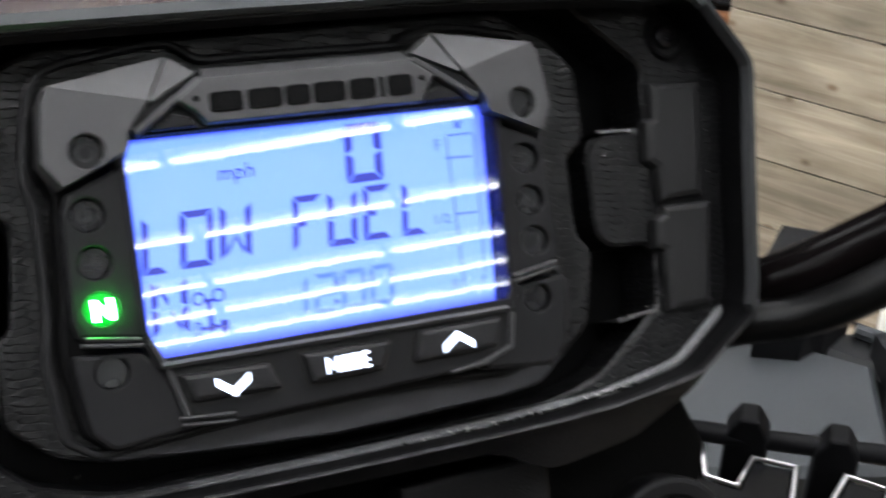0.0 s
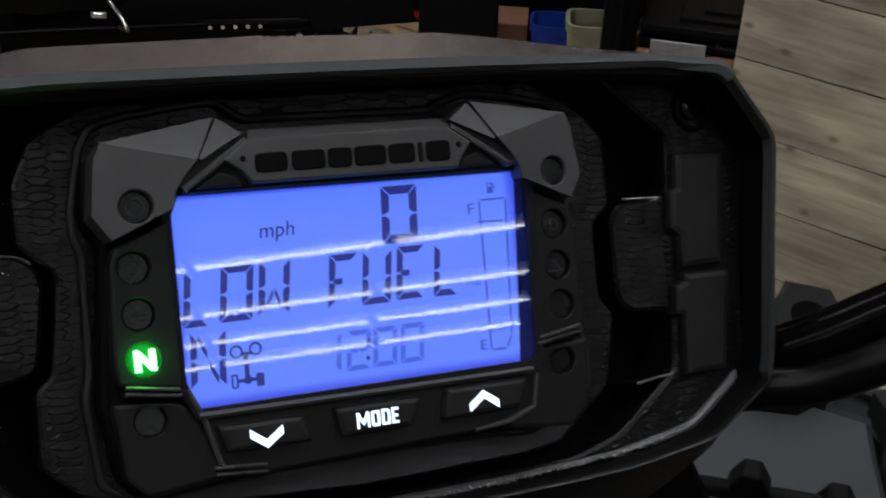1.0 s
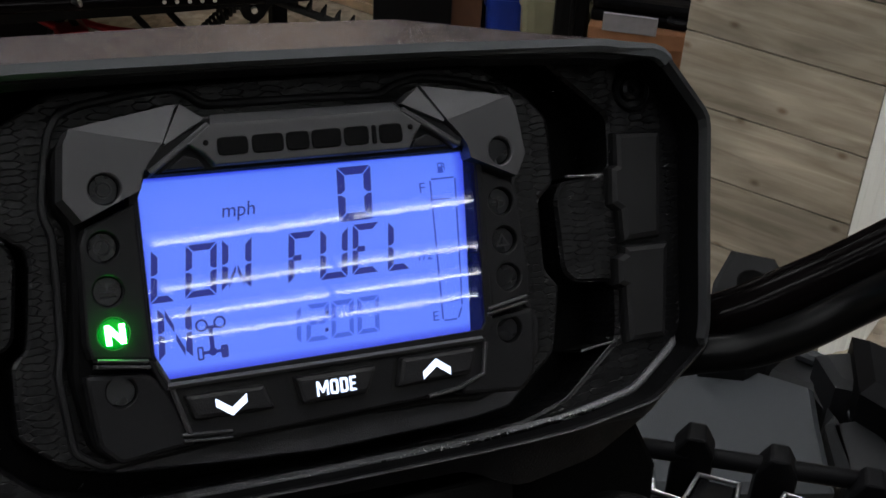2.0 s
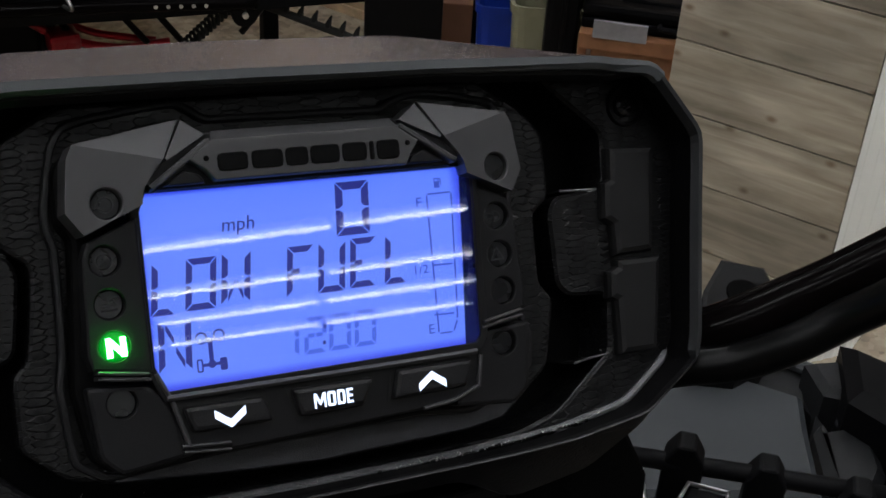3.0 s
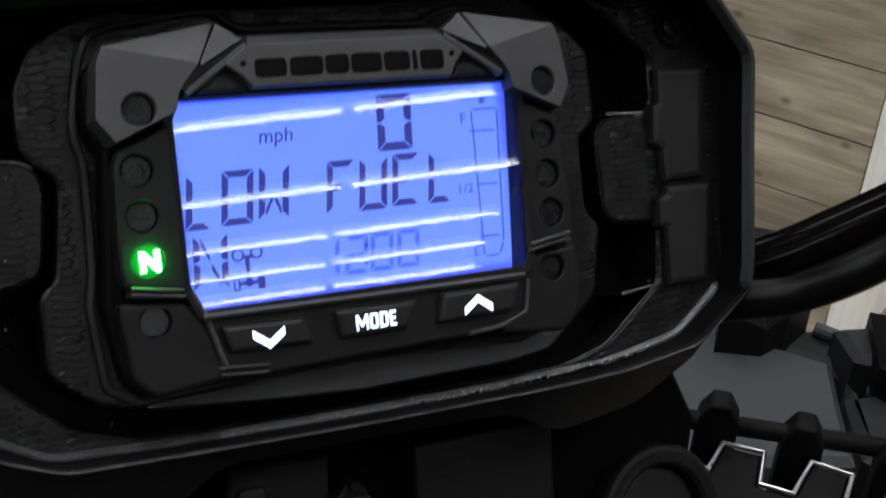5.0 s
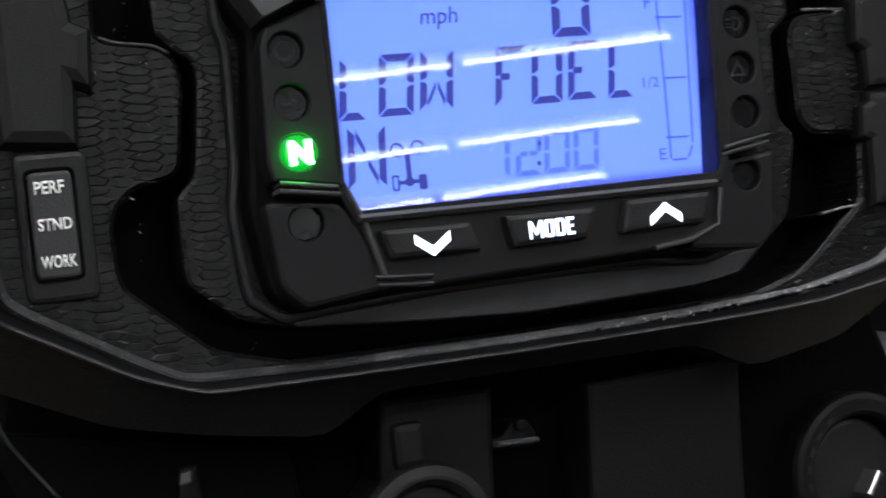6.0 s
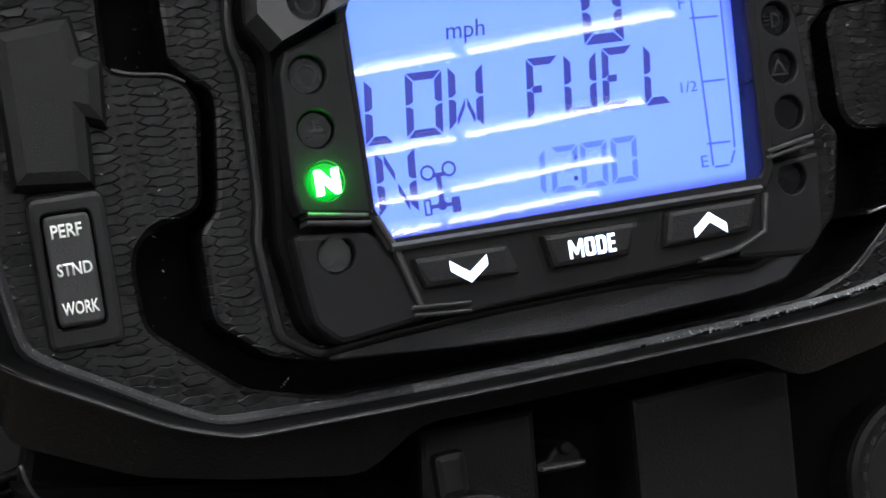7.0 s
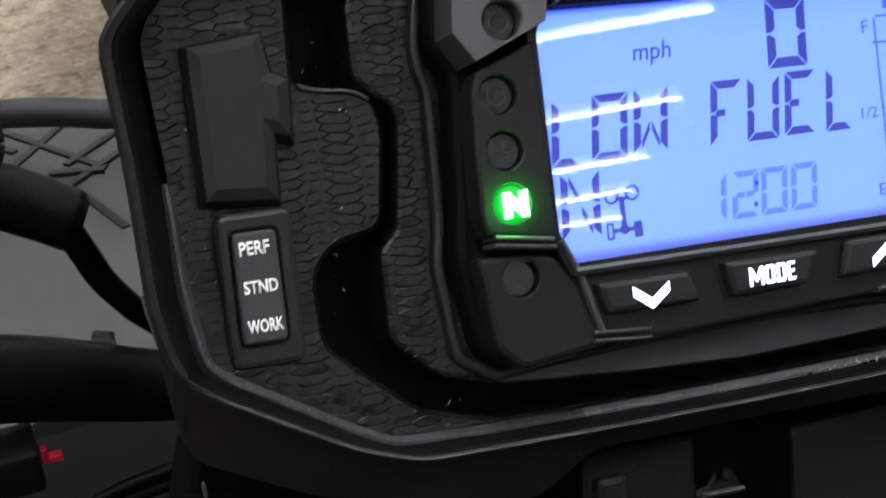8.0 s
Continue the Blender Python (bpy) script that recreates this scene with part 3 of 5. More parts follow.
def soften(loop, r):
    """Rounds every corner of a loop with three points in place of one."""
    out = []
    for i, p in enumerate(loop):
        p, a, b = Vector(p), Vector(loop[i - 1]), Vector(loop[(i + 1) % len(loop)])
        s = p + (a - p) * min(r / (a - p).length, 0.3)
        e = p + (b - p) * min(r / (b - p).length, 0.3)
        out += [tuple(s), tuple((s + e) * 0.25 + p * 0.5), tuple(e)]
    return out


RIM, WALL, BACK = soften(RIM, 0.45), soften(WALL, 0.45), soften(BACK, 0.5)
n_rim = len(RIM)
# the flat of the rim is broad at the sides and narrow along the bottom
lip_wide, lip_slim = inset([p[:2] for p in RIM], 0.42), inset([p[:2] for p in RIM], 0.17)
lip = [lip_slim[i] if 28 < i < 62 else lip_wide[i] for i in range(n_rim)]
edge_out = inset([p[:2] for p in RIM], 0.1)
inset_rim = inset([p[:2] for p in RIM], 0.06)
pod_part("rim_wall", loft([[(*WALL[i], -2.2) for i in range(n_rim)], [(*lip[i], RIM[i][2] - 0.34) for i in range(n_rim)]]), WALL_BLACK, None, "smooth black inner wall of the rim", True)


def tuck(p, i):
    """Along the top the shell stays under the hood."""
    d = 0.45 * (i < 15) * (0.3 if i >= 12 else 1)
    return (p[0], p[1] - d, p[2] - d)


shell = loft([[tuck(p, i) for i, p in enumerate(lp)] for lp in (
    [(*lip[i], RIM[i][2] - 0.35) for i in range(n_rim)],
    [((lip[i][0] + edge_out[i][0]) / 2, (lip[i][1] + edge_out[i][1]) / 2, RIM[i][2] - 0.02) for i in range(n_rim)],
    [(*edge_out[i], RIM[i][2]) for i in range(n_rim)],
    [RIM[i][:2] + (RIM[i][2] - 0.12,) for i in range(n_rim)],
)] + [
    BACK,
    [(p[0] * 0.97, p[1] * 0.97 + (0.4 if p[1] > 0 else 0), -6.0) for p in BACK],
    [(p[0] * 0.7, p[1] * 0.75, -11.0) for p in BACK],
], close_last=True)
bmesh.ops.recalc_face_normals(shell, faces=shell.faces)
for e in shell.edges:
    # soft shading over the rounded corners, crisp folds elsewhere
    e.smooth = len(e.link_faces) < 2 or e.calc_face_angle() < 0.6
pod_part("pod_shell", shell, SHELL, None, "black grained plastic shell with a raised rim", True)
# the hood strip along the top edge, its lit front painted paler
hood_i = [3 * i + k for i in (5, 4, 3, 2, 1, 0, 24) for k in (2, 1, 0)]
hood = bmesh.new()
hood_rows = []
for i in hood_i:
    u, v, w = RIM[i]
    k = {5: 0.1, 8: 0.15, 24: 0.0}.get(i // 3, 0.6 if i // 3 in (0, 4) else 1.0)
    hood_rows.append([hood.verts.new(V(*q)) for q in ((lip[i][0], lip[i][1] - 0.2 * k, w - 0.4 - 0.2 * k), (lip[i][0], lip[i][1] - 0.22 * k, w - 0.06 - 0.14 * k), (u, v - 0.14 - 0.40 * k, w + 0.02 + 0.01 * k), (u, v + 0.04 - 0.28 * k, w - 0.02 + 0.04 * k),
                                                       (BACK[i][0], BACK[i][1] + 0.06, BACK[i][2]), (BACK[i][0], BACK[i][1] - 0.4, BACK[i][2] - 3.0))])
top = bmesh.new()
top_rows = [[top.verts.new(v.co) for v in r[3:]] for r in hood_rows]
for r, q in ((hood_rows, hood), (top_rows, top)):
    for a, b in zip(r, r[1:]):
        for j in range(3 if q is hood else 2):
            q.faces.new((a[j], a[j + 1], b[j + 1], b[j]))
for r in hood_rows:
    for v in r[4:]:
        hood.verts.remove(v)
hood_ob = pod_part("hood", hood, HOOD, None, "grained plastic hood strip over the dash, paler for its lit front")
pod_part("hood_top", top, HOOD_TOP, hood_ob, "grained top face, darkened against the lit front")

# the flat of the rim past the hood, its colour lightened as the lit side
rim_face = bmesh.new()
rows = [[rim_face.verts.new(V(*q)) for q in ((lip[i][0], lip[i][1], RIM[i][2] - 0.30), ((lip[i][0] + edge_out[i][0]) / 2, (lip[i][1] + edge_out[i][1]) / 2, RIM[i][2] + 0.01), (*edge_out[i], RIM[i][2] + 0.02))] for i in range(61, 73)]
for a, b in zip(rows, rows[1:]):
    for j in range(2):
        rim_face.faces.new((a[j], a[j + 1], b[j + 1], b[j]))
pod_part("rim_face", rim_face, RIM_FACE, None, "flat of the rim, lightened as if lit")

# scale-grained panel round the gauge, its black channel and the inner ring
PANEL_IN = [(10.0, 6.5), (-10.0, 6.5), (-11.0, 5.2), (-11.15, 2.35), (-10.9, 2.15), (-9.6, 1.98), (-9.15, 1.6), (-9.02, 1.1), (-9.35, -1.2), (-9.6, -1.5), (-10.7, -1.72), (-11.15, -2.2),
            (-11.26, -2.7), (-11.2, -4.15), (-9.0, -6.1), (-6.9, -6.7), (0, -6.78), (7.6, -6.72), (8.2, -6.6), (9.8, -6.12), (12.05, -4.35), (12.25, -2.3), (11.9, -2.1), (10.5, -2.0),
            (10.05, -1.5), (10.0, 1.2), (10.35, 1.75), (12.2, 1.9), (12.5, 2.2), (12.6, 4.0), (10.4, 5.9)]
panel_out = [(p[0] * 0.998, p[1] * 0.998) for p in WALL]
pod_part("bezel_panel", plate(rounded(panel_out, 0.2, 1), -4.1, -1.8, 0.03, [rounded(PANEL_IN, 0.35, 3)], hole_ch=0.12), GRAIN, None, "matt black panel moulded with a scale grain")
pod_part("channel", plate([(12.9, 6.6), (-12.9, 6.6), (-13.2, -4.3), (-9, -6.95), (9, -6.95), (13.2, -4.4)], -4.4, -4.0, 0), CHANNEL, None, "channel floor, darkened as in deep shade")
RING = [(7.4, 6.3), (-7.4, 6.3), (-9.0, 5.4), (-9.66, 4.1), (-9.68, 2.3), (-9.4, 1.95), (-8.75, 1.45), (-8.7, 1.0), (-9.0, -1.2), (-9.1, -1.6), (-9.58, -1.95), (-9.62, -4.3), (-8.3, -5.45), (-6.8, -5.85), (-3.3, -6.16), (0.1, -6.38), (5.7, -6.28), (7.3, -6.08), (9.3, -4.45), (9.85, -2.0), (9.3, -1.4), (9.35, 1.2), (9.6, 1.4), (10.05, 1.75), (10.05, 4.15), (9.0, 5.3)]
pod_part("inner_ring", plate(rounded(RING, 0.3, 3), -4.1, -1.75, 0.15), GRAIN, None, "matt black inner ring with a scale grain")

# apron paler than the ring: its lit band is put into the colour
pod_part("ring_apron", plate([(-7.0, -5.6), (-6.8, -5.8), (-3.3, -6.1), (0.1, -6.32), (5.7, -6.22), (7.2, -6.03), (8.1, -5.25), (6.0, -5.55), (0, -5.3)], -2.0, -1.7, 0.06), APRON, None, "smooth lower apron of the ring, paler as if lit")
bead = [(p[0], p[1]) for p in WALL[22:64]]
# tone split by light: darker run first, paler run where scuffed and lit
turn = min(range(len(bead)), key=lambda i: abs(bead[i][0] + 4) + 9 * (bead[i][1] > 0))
pod_part("rim_bead", strip(bead[:turn + 1], 0.34, -2.6, -1.53, 0.13, (0.35, 0.0)), EDGE_WORN, None, "bead round the panel, darker run on the dim side")
pod_part("rim_bead", strip(bead[turn:], 0.34, -2.6, -1.53, 0.13, (0.0, 0.55)), BEAD, None, "scuffed bead round the panel, paler on the lit side")
pod_part("rim_edge", strip([p[:2] for p in inset_rim[24:66]], 0.08, -1.2, -0.28, 0.038, (0.75, 0.5)), EDGE_WORN, None, "scuffed rim edge, paler for its highlight")
# thin pale tubes drawn as the highlight along the panel's edges
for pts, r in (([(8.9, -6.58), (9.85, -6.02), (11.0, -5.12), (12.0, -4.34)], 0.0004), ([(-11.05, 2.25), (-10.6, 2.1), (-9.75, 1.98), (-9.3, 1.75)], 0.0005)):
    pod_part("tab_highlight", tube([V(u, v, -1.84) for u, v in pts], r, 12, 6), GAUGE_LIGHT, None, "", True)
# thin polished ribs added to carry the glints in the channel's pockets
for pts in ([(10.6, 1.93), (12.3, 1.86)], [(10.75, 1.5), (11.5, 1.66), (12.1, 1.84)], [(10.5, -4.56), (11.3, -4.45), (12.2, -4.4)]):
    rib = pod_part("pocket_rib", strip(pts, 0.07, -4.05, -1.88, 0.025), EDGE_GLOSS, None, "polished black rib added for a glint", True)
    pod_part("glint_edge", tube([V(u, v, -1.86) for u, v in pts], 0.00055, 12, 6), GLINT_EDGE, rib, "rounded polished edge added for a glint", True)

# ---- the gauge ----
BODY = [(-4.15, 5.35), (-7.5, 4.85), (-8.0, 4.2), (-8.05, 2.5), (-7.65, 2.0), (-7.95, -1.4), (-8.1, -2.6), (-7.75, -4.95), (-7.1, -5.55), (-3.6, -5.45), (3.8, -5.4), (5.8, -5.55), (7.4, -4.9),
        (8.1, -4.1), (8.25, -3.2), (7.7, -1.9), (7.9, 2.0), (8.3, 2.9), (8.05, 4.3), (7.3, 4.85), (4.0, 5.3), (3.2, 5.0), (-3.4, 5.0)]
# base plate near-black: the shade in the gaps round its parts is painted
gauge = pod_part("gauge", plate(rounded(inset(ccw(BODY), 0.16), 0.3, 3), -2.0, -0.75, 0.2), BADGE, None, "angular black digital gauge with a blue screen")

# the ring's raised lip, a dark gap away from the gauge
LIP = [(7.8, 5.27), (6.2, 5.63), (4.85, 5.77), (3.95, 5.55), (3.57, 5.3), (0.5, 5.35), (-2.75, 5.39), (-3.3, 5.8), (-3.6, 5.97), (-4.46, 5.92), (-6.5, 5.65), (-7.24, 5.43), (-7.57, 4.88), (-7.95, 3.1), (-7.97, 2.4),
       (-7.78, 1.86), (-7.82, 0.2), (-7.9, -1.6), (-8.1, -2.5), (-7.9, -4.9), (-7.1, -5.45), (-3.6, -5.2), (3.8, -5.15), (5.9, -5.4), (7.5, -4.95), (8.25, -4.2), (8.4, -3.2), (7.9, -1.9), (8.05, 2.0), (8.45, 2.9), (8.25, 4.6)]
pod_part("ring_lip", plate(rounded(inset(ccw(LIP), -0.24), 0.2, 2), -2.0, -1.42, 0.11, [rounded(LIP, 0.2, 2)], hole_ch=0.05), RING_LIP, None, "smooth black lip of the ring round the gauge")


def g(name, bm, mat, label="", smooth=False):
    return pod_part(name, bm, mat, gauge, label, smooth)


LCD_OUT = [(-5.25, 3.12), (-5.5, 2.55), (-5.55, -2.25), (-5.2, -3.05), (5.5, -3.05), (5.65, -2.8), (5.85, 2.7), (5.6, 3.02)]
g("display", plate(LCD_OUT, -0.55, -0.12, 0), LCD, "blue backlit liquid-crystal screen")


def bowed_window(cols=34, rows=20):
    """The moulded screen window: bowed a little from top to bottom and faintly twisted."""
    bm = bmesh.new()
    front = lambda u, v: 0.18 + 0.0104 * u - 0.0024 * u * v - 0.00475 * v * v
    sheets = []
    for drop in (0.0, 0.06):
        sheets.append([[bm.verts.new(V(u, v, front(u, v) - drop)) for u in [-5.6 + 11.5 * i / cols for i in range(cols + 1)]] for v in [-3.12 + 6.26 * j / rows for j in range(rows + 1)]])
    for sheet in sheets:
        for a, b in zip(sheet, sheet[1:]):
            for i in range(cols):
                bm.faces.new((a[i], a[i + 1], b[i + 1], b[i])).smooth = True
    ring = lambda sh: sh[0] + [r[-1] for r in sh[1:-1]] + sh[-1][::-1] + [r[0] for r in sh[-2:0:-1]]
    own = lambda vs: [bm.verts.new(v.co) for v in vs]
    bridge(bm, own(ring(sheets[0])), own(ring(sheets[1])))
    return bm


window = g("window", bowed_window(), LENS, "clear glossy screen window")
window.visible_shadow = False
g("screen_bezel", plate(inset(ccw(LCD_OUT), -0.3), -0.5, lambda u, v: 0.27 + 0.0104 * u - 0.006 * abs(v), 0.06, [LCD_OUT], hole_ch=0.03), GAUGE, "black lip round the screen")


def side_wall():
    """The glossy black wall up from the screen's far side, its blue reflection painted in."""
    bm = bmesh.new()
    low, high = ((5.16, -3.12, -0.1), (5.58, 2.98, -0.1)), ((5.72, -3.1, 0.3), (5.92, 2.72, 0.34))
    quad_ = [bm.verts.new(V(*p)) for p in (low[0], high[0], high[1], low[1])]
    under = [bm.verts.new(V(u, v, -0.14)) for u, v, w in (low[0], high[0], high[1], low[1])]
    bm.faces.new(quad_)
    bm.faces.new(under)
    bridge(bm, quad_, under)
    return bm


g("side_wall", side_wall(), BLUE_EDGE, "glossy edge of the screen, tinted with its blue reflection")


def wing(s):
    """The folded corner plate above the lamps, with its lamp hole; s is -1 or 1."""
    bm = bmesh.new()
    A, B = (7.34, 4.72, 0.53), (4.08, 5.25, 0.5)
    E, F = (5.5, 2.72, 0.85), (7.28, 1.98, 0.6)
    # the lower facet is one plane through A, E and F
    n = (Vector(E) - Vector(A)).cross(Vector(F) - Vector(A))
    level = lambda u, v: A[2] - (n.x * (u - A[0]) + n.y * (v - A[1])) / n.z
    K, C, D = [(u, v, level(u, v)) for u, v in ((4.74, 4.02), (5.2, 3.5), (5.42, 3.15))]
    G, H = (7.75, 2.7, level(7.75, 2.7)), (7.55, 4.3, level(7.55, 4.3))
    a, b, k, c, d, e, f, gg, h = [bm.verts.new(V(s * u, v, w)) for u, v, w in (A, B, K, C, D, E, F, G, H)]
    bm.faces.new((a, b, k))
    mid = 6.54 if s < 0 else 6.72
    hole = [(u, v) for u, v in disc(mid, 2.86, 0.47)]
    rim = [bm.verts.new(V(s * u, v, level(u, v))) for u, v in [(mid + (u - mid) * 1.1, 2.86 + (v - 2.86) * 1.1) for u, v in hole]]
    lip = [bm.verts.new(V(s * u, v, level(u, v) - 0.05)) for u, v in hole]
    deep = [bm.verts.new(V(s * u, v, 0.1)) for u, v in hole]
    cap(bm, [[a, k, c, d, e, f, gg, h], rim])
    bridge(bm, rim, lip)
    bridge(bm, lip, deep)
    low = [bm.verts.new(V(s * q[0] * 1.01, q[1] * 1.005, -0.6)) for q in (A, B, K, C, D, E, F, G, H)]
    bridge(bm, [a, b, k, c, d, e, f, gg, h], low)
    return bm


def wing_tip(s):
    """The small triangular facet beside the brow, past a groove."""
    bm = bmesh.new()
    pts = ((3.98, 5.23, 0.47), (3.3, 4.72, 0.56), (4.62, 3.99, 0.86), (4.68, 4.05, 0.86))
    top = [bm.verts.new(V(s * u, v, w)) for u, v, w in pts]
    low = [bm.verts.new(V(s * u, v, -0.6)) for u, v, w in pts]
    bm.faces.new(top)
    bridge(bm, top, low)
    return bm


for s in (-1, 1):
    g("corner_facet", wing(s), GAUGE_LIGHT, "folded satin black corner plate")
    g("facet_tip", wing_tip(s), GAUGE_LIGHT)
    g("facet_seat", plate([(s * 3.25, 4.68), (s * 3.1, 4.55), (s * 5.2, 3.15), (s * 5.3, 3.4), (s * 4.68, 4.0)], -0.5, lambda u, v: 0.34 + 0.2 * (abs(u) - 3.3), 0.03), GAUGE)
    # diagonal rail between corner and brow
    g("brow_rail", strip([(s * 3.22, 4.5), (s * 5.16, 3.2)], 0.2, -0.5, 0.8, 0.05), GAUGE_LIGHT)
    g("brow_wedge", plate([(s * 4.75, 3.22), (s * 4.08, 3.64), (s * 3.62, 3.5), (s * 3.45, 3.22)], -0.4, 0.66, 0.06), GAUGE)
    # lamp column
    near = 5.62 if s < 0 else 5.92
    column = [(s * near, 2.4), (s * 7.2, 1.8), (s * 7.4, 1.3), (s * 7.55, -1.6), (s * 7.45, -2.1), (s * near, -2.4)]
    vs = (2.87, 1.19, -0.14, -1.42, -3.2)
    g("lamp_column", plate(column, -0.6, 0.3, 0.1, [disc(s * 6.72, v, 0.47) for v in vs[1:4]]), GAUGE)
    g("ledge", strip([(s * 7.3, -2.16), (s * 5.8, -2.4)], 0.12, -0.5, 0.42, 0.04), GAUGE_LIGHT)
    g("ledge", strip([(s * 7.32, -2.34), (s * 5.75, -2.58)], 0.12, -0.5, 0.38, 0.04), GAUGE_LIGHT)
    lobe = [(s * 7.7, -2.55), (s * 5.75, -2.75), (s * 5.15, -3.5), (s * 4.75, -4.7), (s * 4.5, -5.15), (s * 6.9, -5.4), (s * 7.5, -4.8)]
    g("lower_lobe", plate(rounded(lobe, 0.2, 2), -0.6, 0.1, 0.15, [disc(s * 6.65, -3.2, 0.47)]), GAUGE)
    for k, v in enumerate(vs):
        u = (-6.54 if s < 0 else 6.72) if k == 0 else s * (6.65 if k == 4 else 6.72)
        w = (0.4, 0.08, 0.08, 0.12, -0.14)[k]
        lit = s == -1 and k == 3
        g("lamp_lens", plate(disc(u, v, 0.46), -0.6, w + 0.2 * lit, 0.1 if lit else 0.05), GREEN_LENS if lit else LAMP_LENS, "green-lit neutral lamp" if lit else "unlit smoked warning lamp")

# the lit neutral letter and the dull signs in the other lamps
g("neutral_letter", letters("N", -6.98, -1.76, -6.4, -1.15, 0.36, 0.16, 0, 0.05), GREEN, "glowing green letter")
for u, v, kind in ((-6.72, 1.19, "spring"), (-6.72, -0.14, "bars"), (6.72, 1.19, "beam"), (6.72, -0.14, "triangle"), (-6.54, 2.86, "spring")):
    w = 0.41 if v > 2 else 0.09
    if kind == "spring":
        bm = plate(disc(u, v, 0.26), w, w + 0.02, 0, [disc(u, v, 0.18)])
    elif kind == "bars":
        bm = plate(rect(u - 0.22, v - 0.05, u + 0.22, v + 0.02), w, w + 0.02, 0)
        plate(rect(u - 0.02, v + 0.02, u + 0.04, v + 0.26), w, w + 0.02, 0, bm=bm)
        for k in range(3):
            plate(rect(u + 0.06, v + 0.06 + 0.08 * k, u + 0.16, v + 0.09 + 0.08 * k), w, w + 0.02, 0, bm=bm)
        plate(rect(u - 0.25, v - 0.2, u + 0.25, v - 0.15), w, w + 0.02, 0, bm=bm)
    elif kind == "beam":
        dee = [(u - 0.04, v - 0.2)] + [(u + 0.06 + 0.2 * math.cos(a), v + 0.2 * math.sin(a)) for a in [math.pi * (k / 8 - 0.5) for k in range(9)]] + [(u - 0.04, v + 0.2)]
        bm = plate(dee, w, w + 0.02, 0, [inset(ccw(dee), 0.05)], hole_ch=0.005)
        for k in range(3):
            plate(rect(u - 0.26, v - 0.12 + 0.11 * k, u - 0.1, v - 0.09 + 0.11 * k), w, w + 0.02, 0, bm=bm)
    else:
        tri = [(u - 0.28, v - 0.2), (u + 0.28, v - 0.2), (u, v + 0.26)]
        bm = plate(tri, w, w + 0.02, 0, [inset(ccw(tri), 0.06)], hole_ch=0.005)
    g("lamp_sign", bm, ICON_GREY)

# brow with the maker's badge as plain blocks
g("brow", plate([(-3.35, 4.82), (3.15, 4.82), (4.95, 3.2), (5.1, 3.06), (-5.0, 3.14), (-4.9, 3.25)], -0.5, 0.42, 0.08), GAUGE)
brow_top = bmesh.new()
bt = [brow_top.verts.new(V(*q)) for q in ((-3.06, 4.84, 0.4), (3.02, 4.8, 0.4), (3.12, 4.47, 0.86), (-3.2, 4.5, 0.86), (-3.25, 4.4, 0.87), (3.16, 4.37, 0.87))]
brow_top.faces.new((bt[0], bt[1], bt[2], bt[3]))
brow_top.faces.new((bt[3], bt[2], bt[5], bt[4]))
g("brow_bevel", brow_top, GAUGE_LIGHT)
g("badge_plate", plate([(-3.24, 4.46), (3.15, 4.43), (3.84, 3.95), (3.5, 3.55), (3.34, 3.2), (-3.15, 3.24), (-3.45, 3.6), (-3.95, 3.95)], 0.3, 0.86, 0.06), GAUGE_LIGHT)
for k, (u0, u1) in enumerate([(-3.06, -2.07), (-1.96, -0.92), (-0.85, -0.08), (-0.01, 1.0), (1.08, 1.94), (2.04, 2.2), (2.29, 3.1)]):
    # plain dark blocks in place of the badge's letters
    g("badge_block", plate(rounded(rect(u0, 3.5 - 0.012 * k, u1, 4.07 - 0.002 * k), 0.16, 2), 0.84, 0.91, 0.03), BADGE)
for u, v in ((-3.4, 3.94), (3.41, 3.9)):
    g("pin", plate(disc(u, v, 0.09, 14), 0.8, 0.92, 0.03), BADGE)

# button bar
g("button_bar", plate([(-5.35, -3.12), (5.5, -3.2), (5.75, -2.85), (5.72, -3.5), (5.4, -4.6), (4.45, -4.92), (3.2, -5.05), (-3.4, -5.2), (-4.8, -5.05)], -0.6, 0.12, 0.1), GAUGE)
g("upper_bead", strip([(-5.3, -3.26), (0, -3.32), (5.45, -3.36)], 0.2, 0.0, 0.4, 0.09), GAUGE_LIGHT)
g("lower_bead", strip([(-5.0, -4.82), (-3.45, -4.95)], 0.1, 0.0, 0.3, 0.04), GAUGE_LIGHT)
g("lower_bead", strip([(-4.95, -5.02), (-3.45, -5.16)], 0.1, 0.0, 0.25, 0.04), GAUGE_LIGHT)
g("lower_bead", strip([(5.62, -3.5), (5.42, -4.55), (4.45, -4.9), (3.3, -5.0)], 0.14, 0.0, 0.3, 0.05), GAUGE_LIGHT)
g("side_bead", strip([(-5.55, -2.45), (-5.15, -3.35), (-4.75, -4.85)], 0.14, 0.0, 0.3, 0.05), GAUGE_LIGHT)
for poly in ([(-4.87, -3.6), (-2.3, -3.66), (-2.02, -4.47), (-4.62, -4.42)], [(-1.32, -3.6), (1.52, -3.64), (1.12, -4.5), (-1.12, -4.52)], [(2.4, -3.55), (5.2, -3.57), (4.9, -4.47), (2.15, -4.5)]):
    g("button_well", plate(inset(ccw(poly), -0.12), 0.1, 0.135, 0), DARK)
    g("button", plate(rounded(poly, 0.1, 2), 0.1, 0.46, 0.16), RUBBER, "black rubber push button")


def chevron(u, v, s):
    """An arrow head pointing up (s = 1) or down."""
    return [(u - 0.5, v - s * 0.28), (u, v + s * 0.08), (u + 0.5, v - s * 0.28), (u + 0.5, v - s * 0.02), (u, v + s * 0.34), (u - 0.5, v - s * 0.02)]


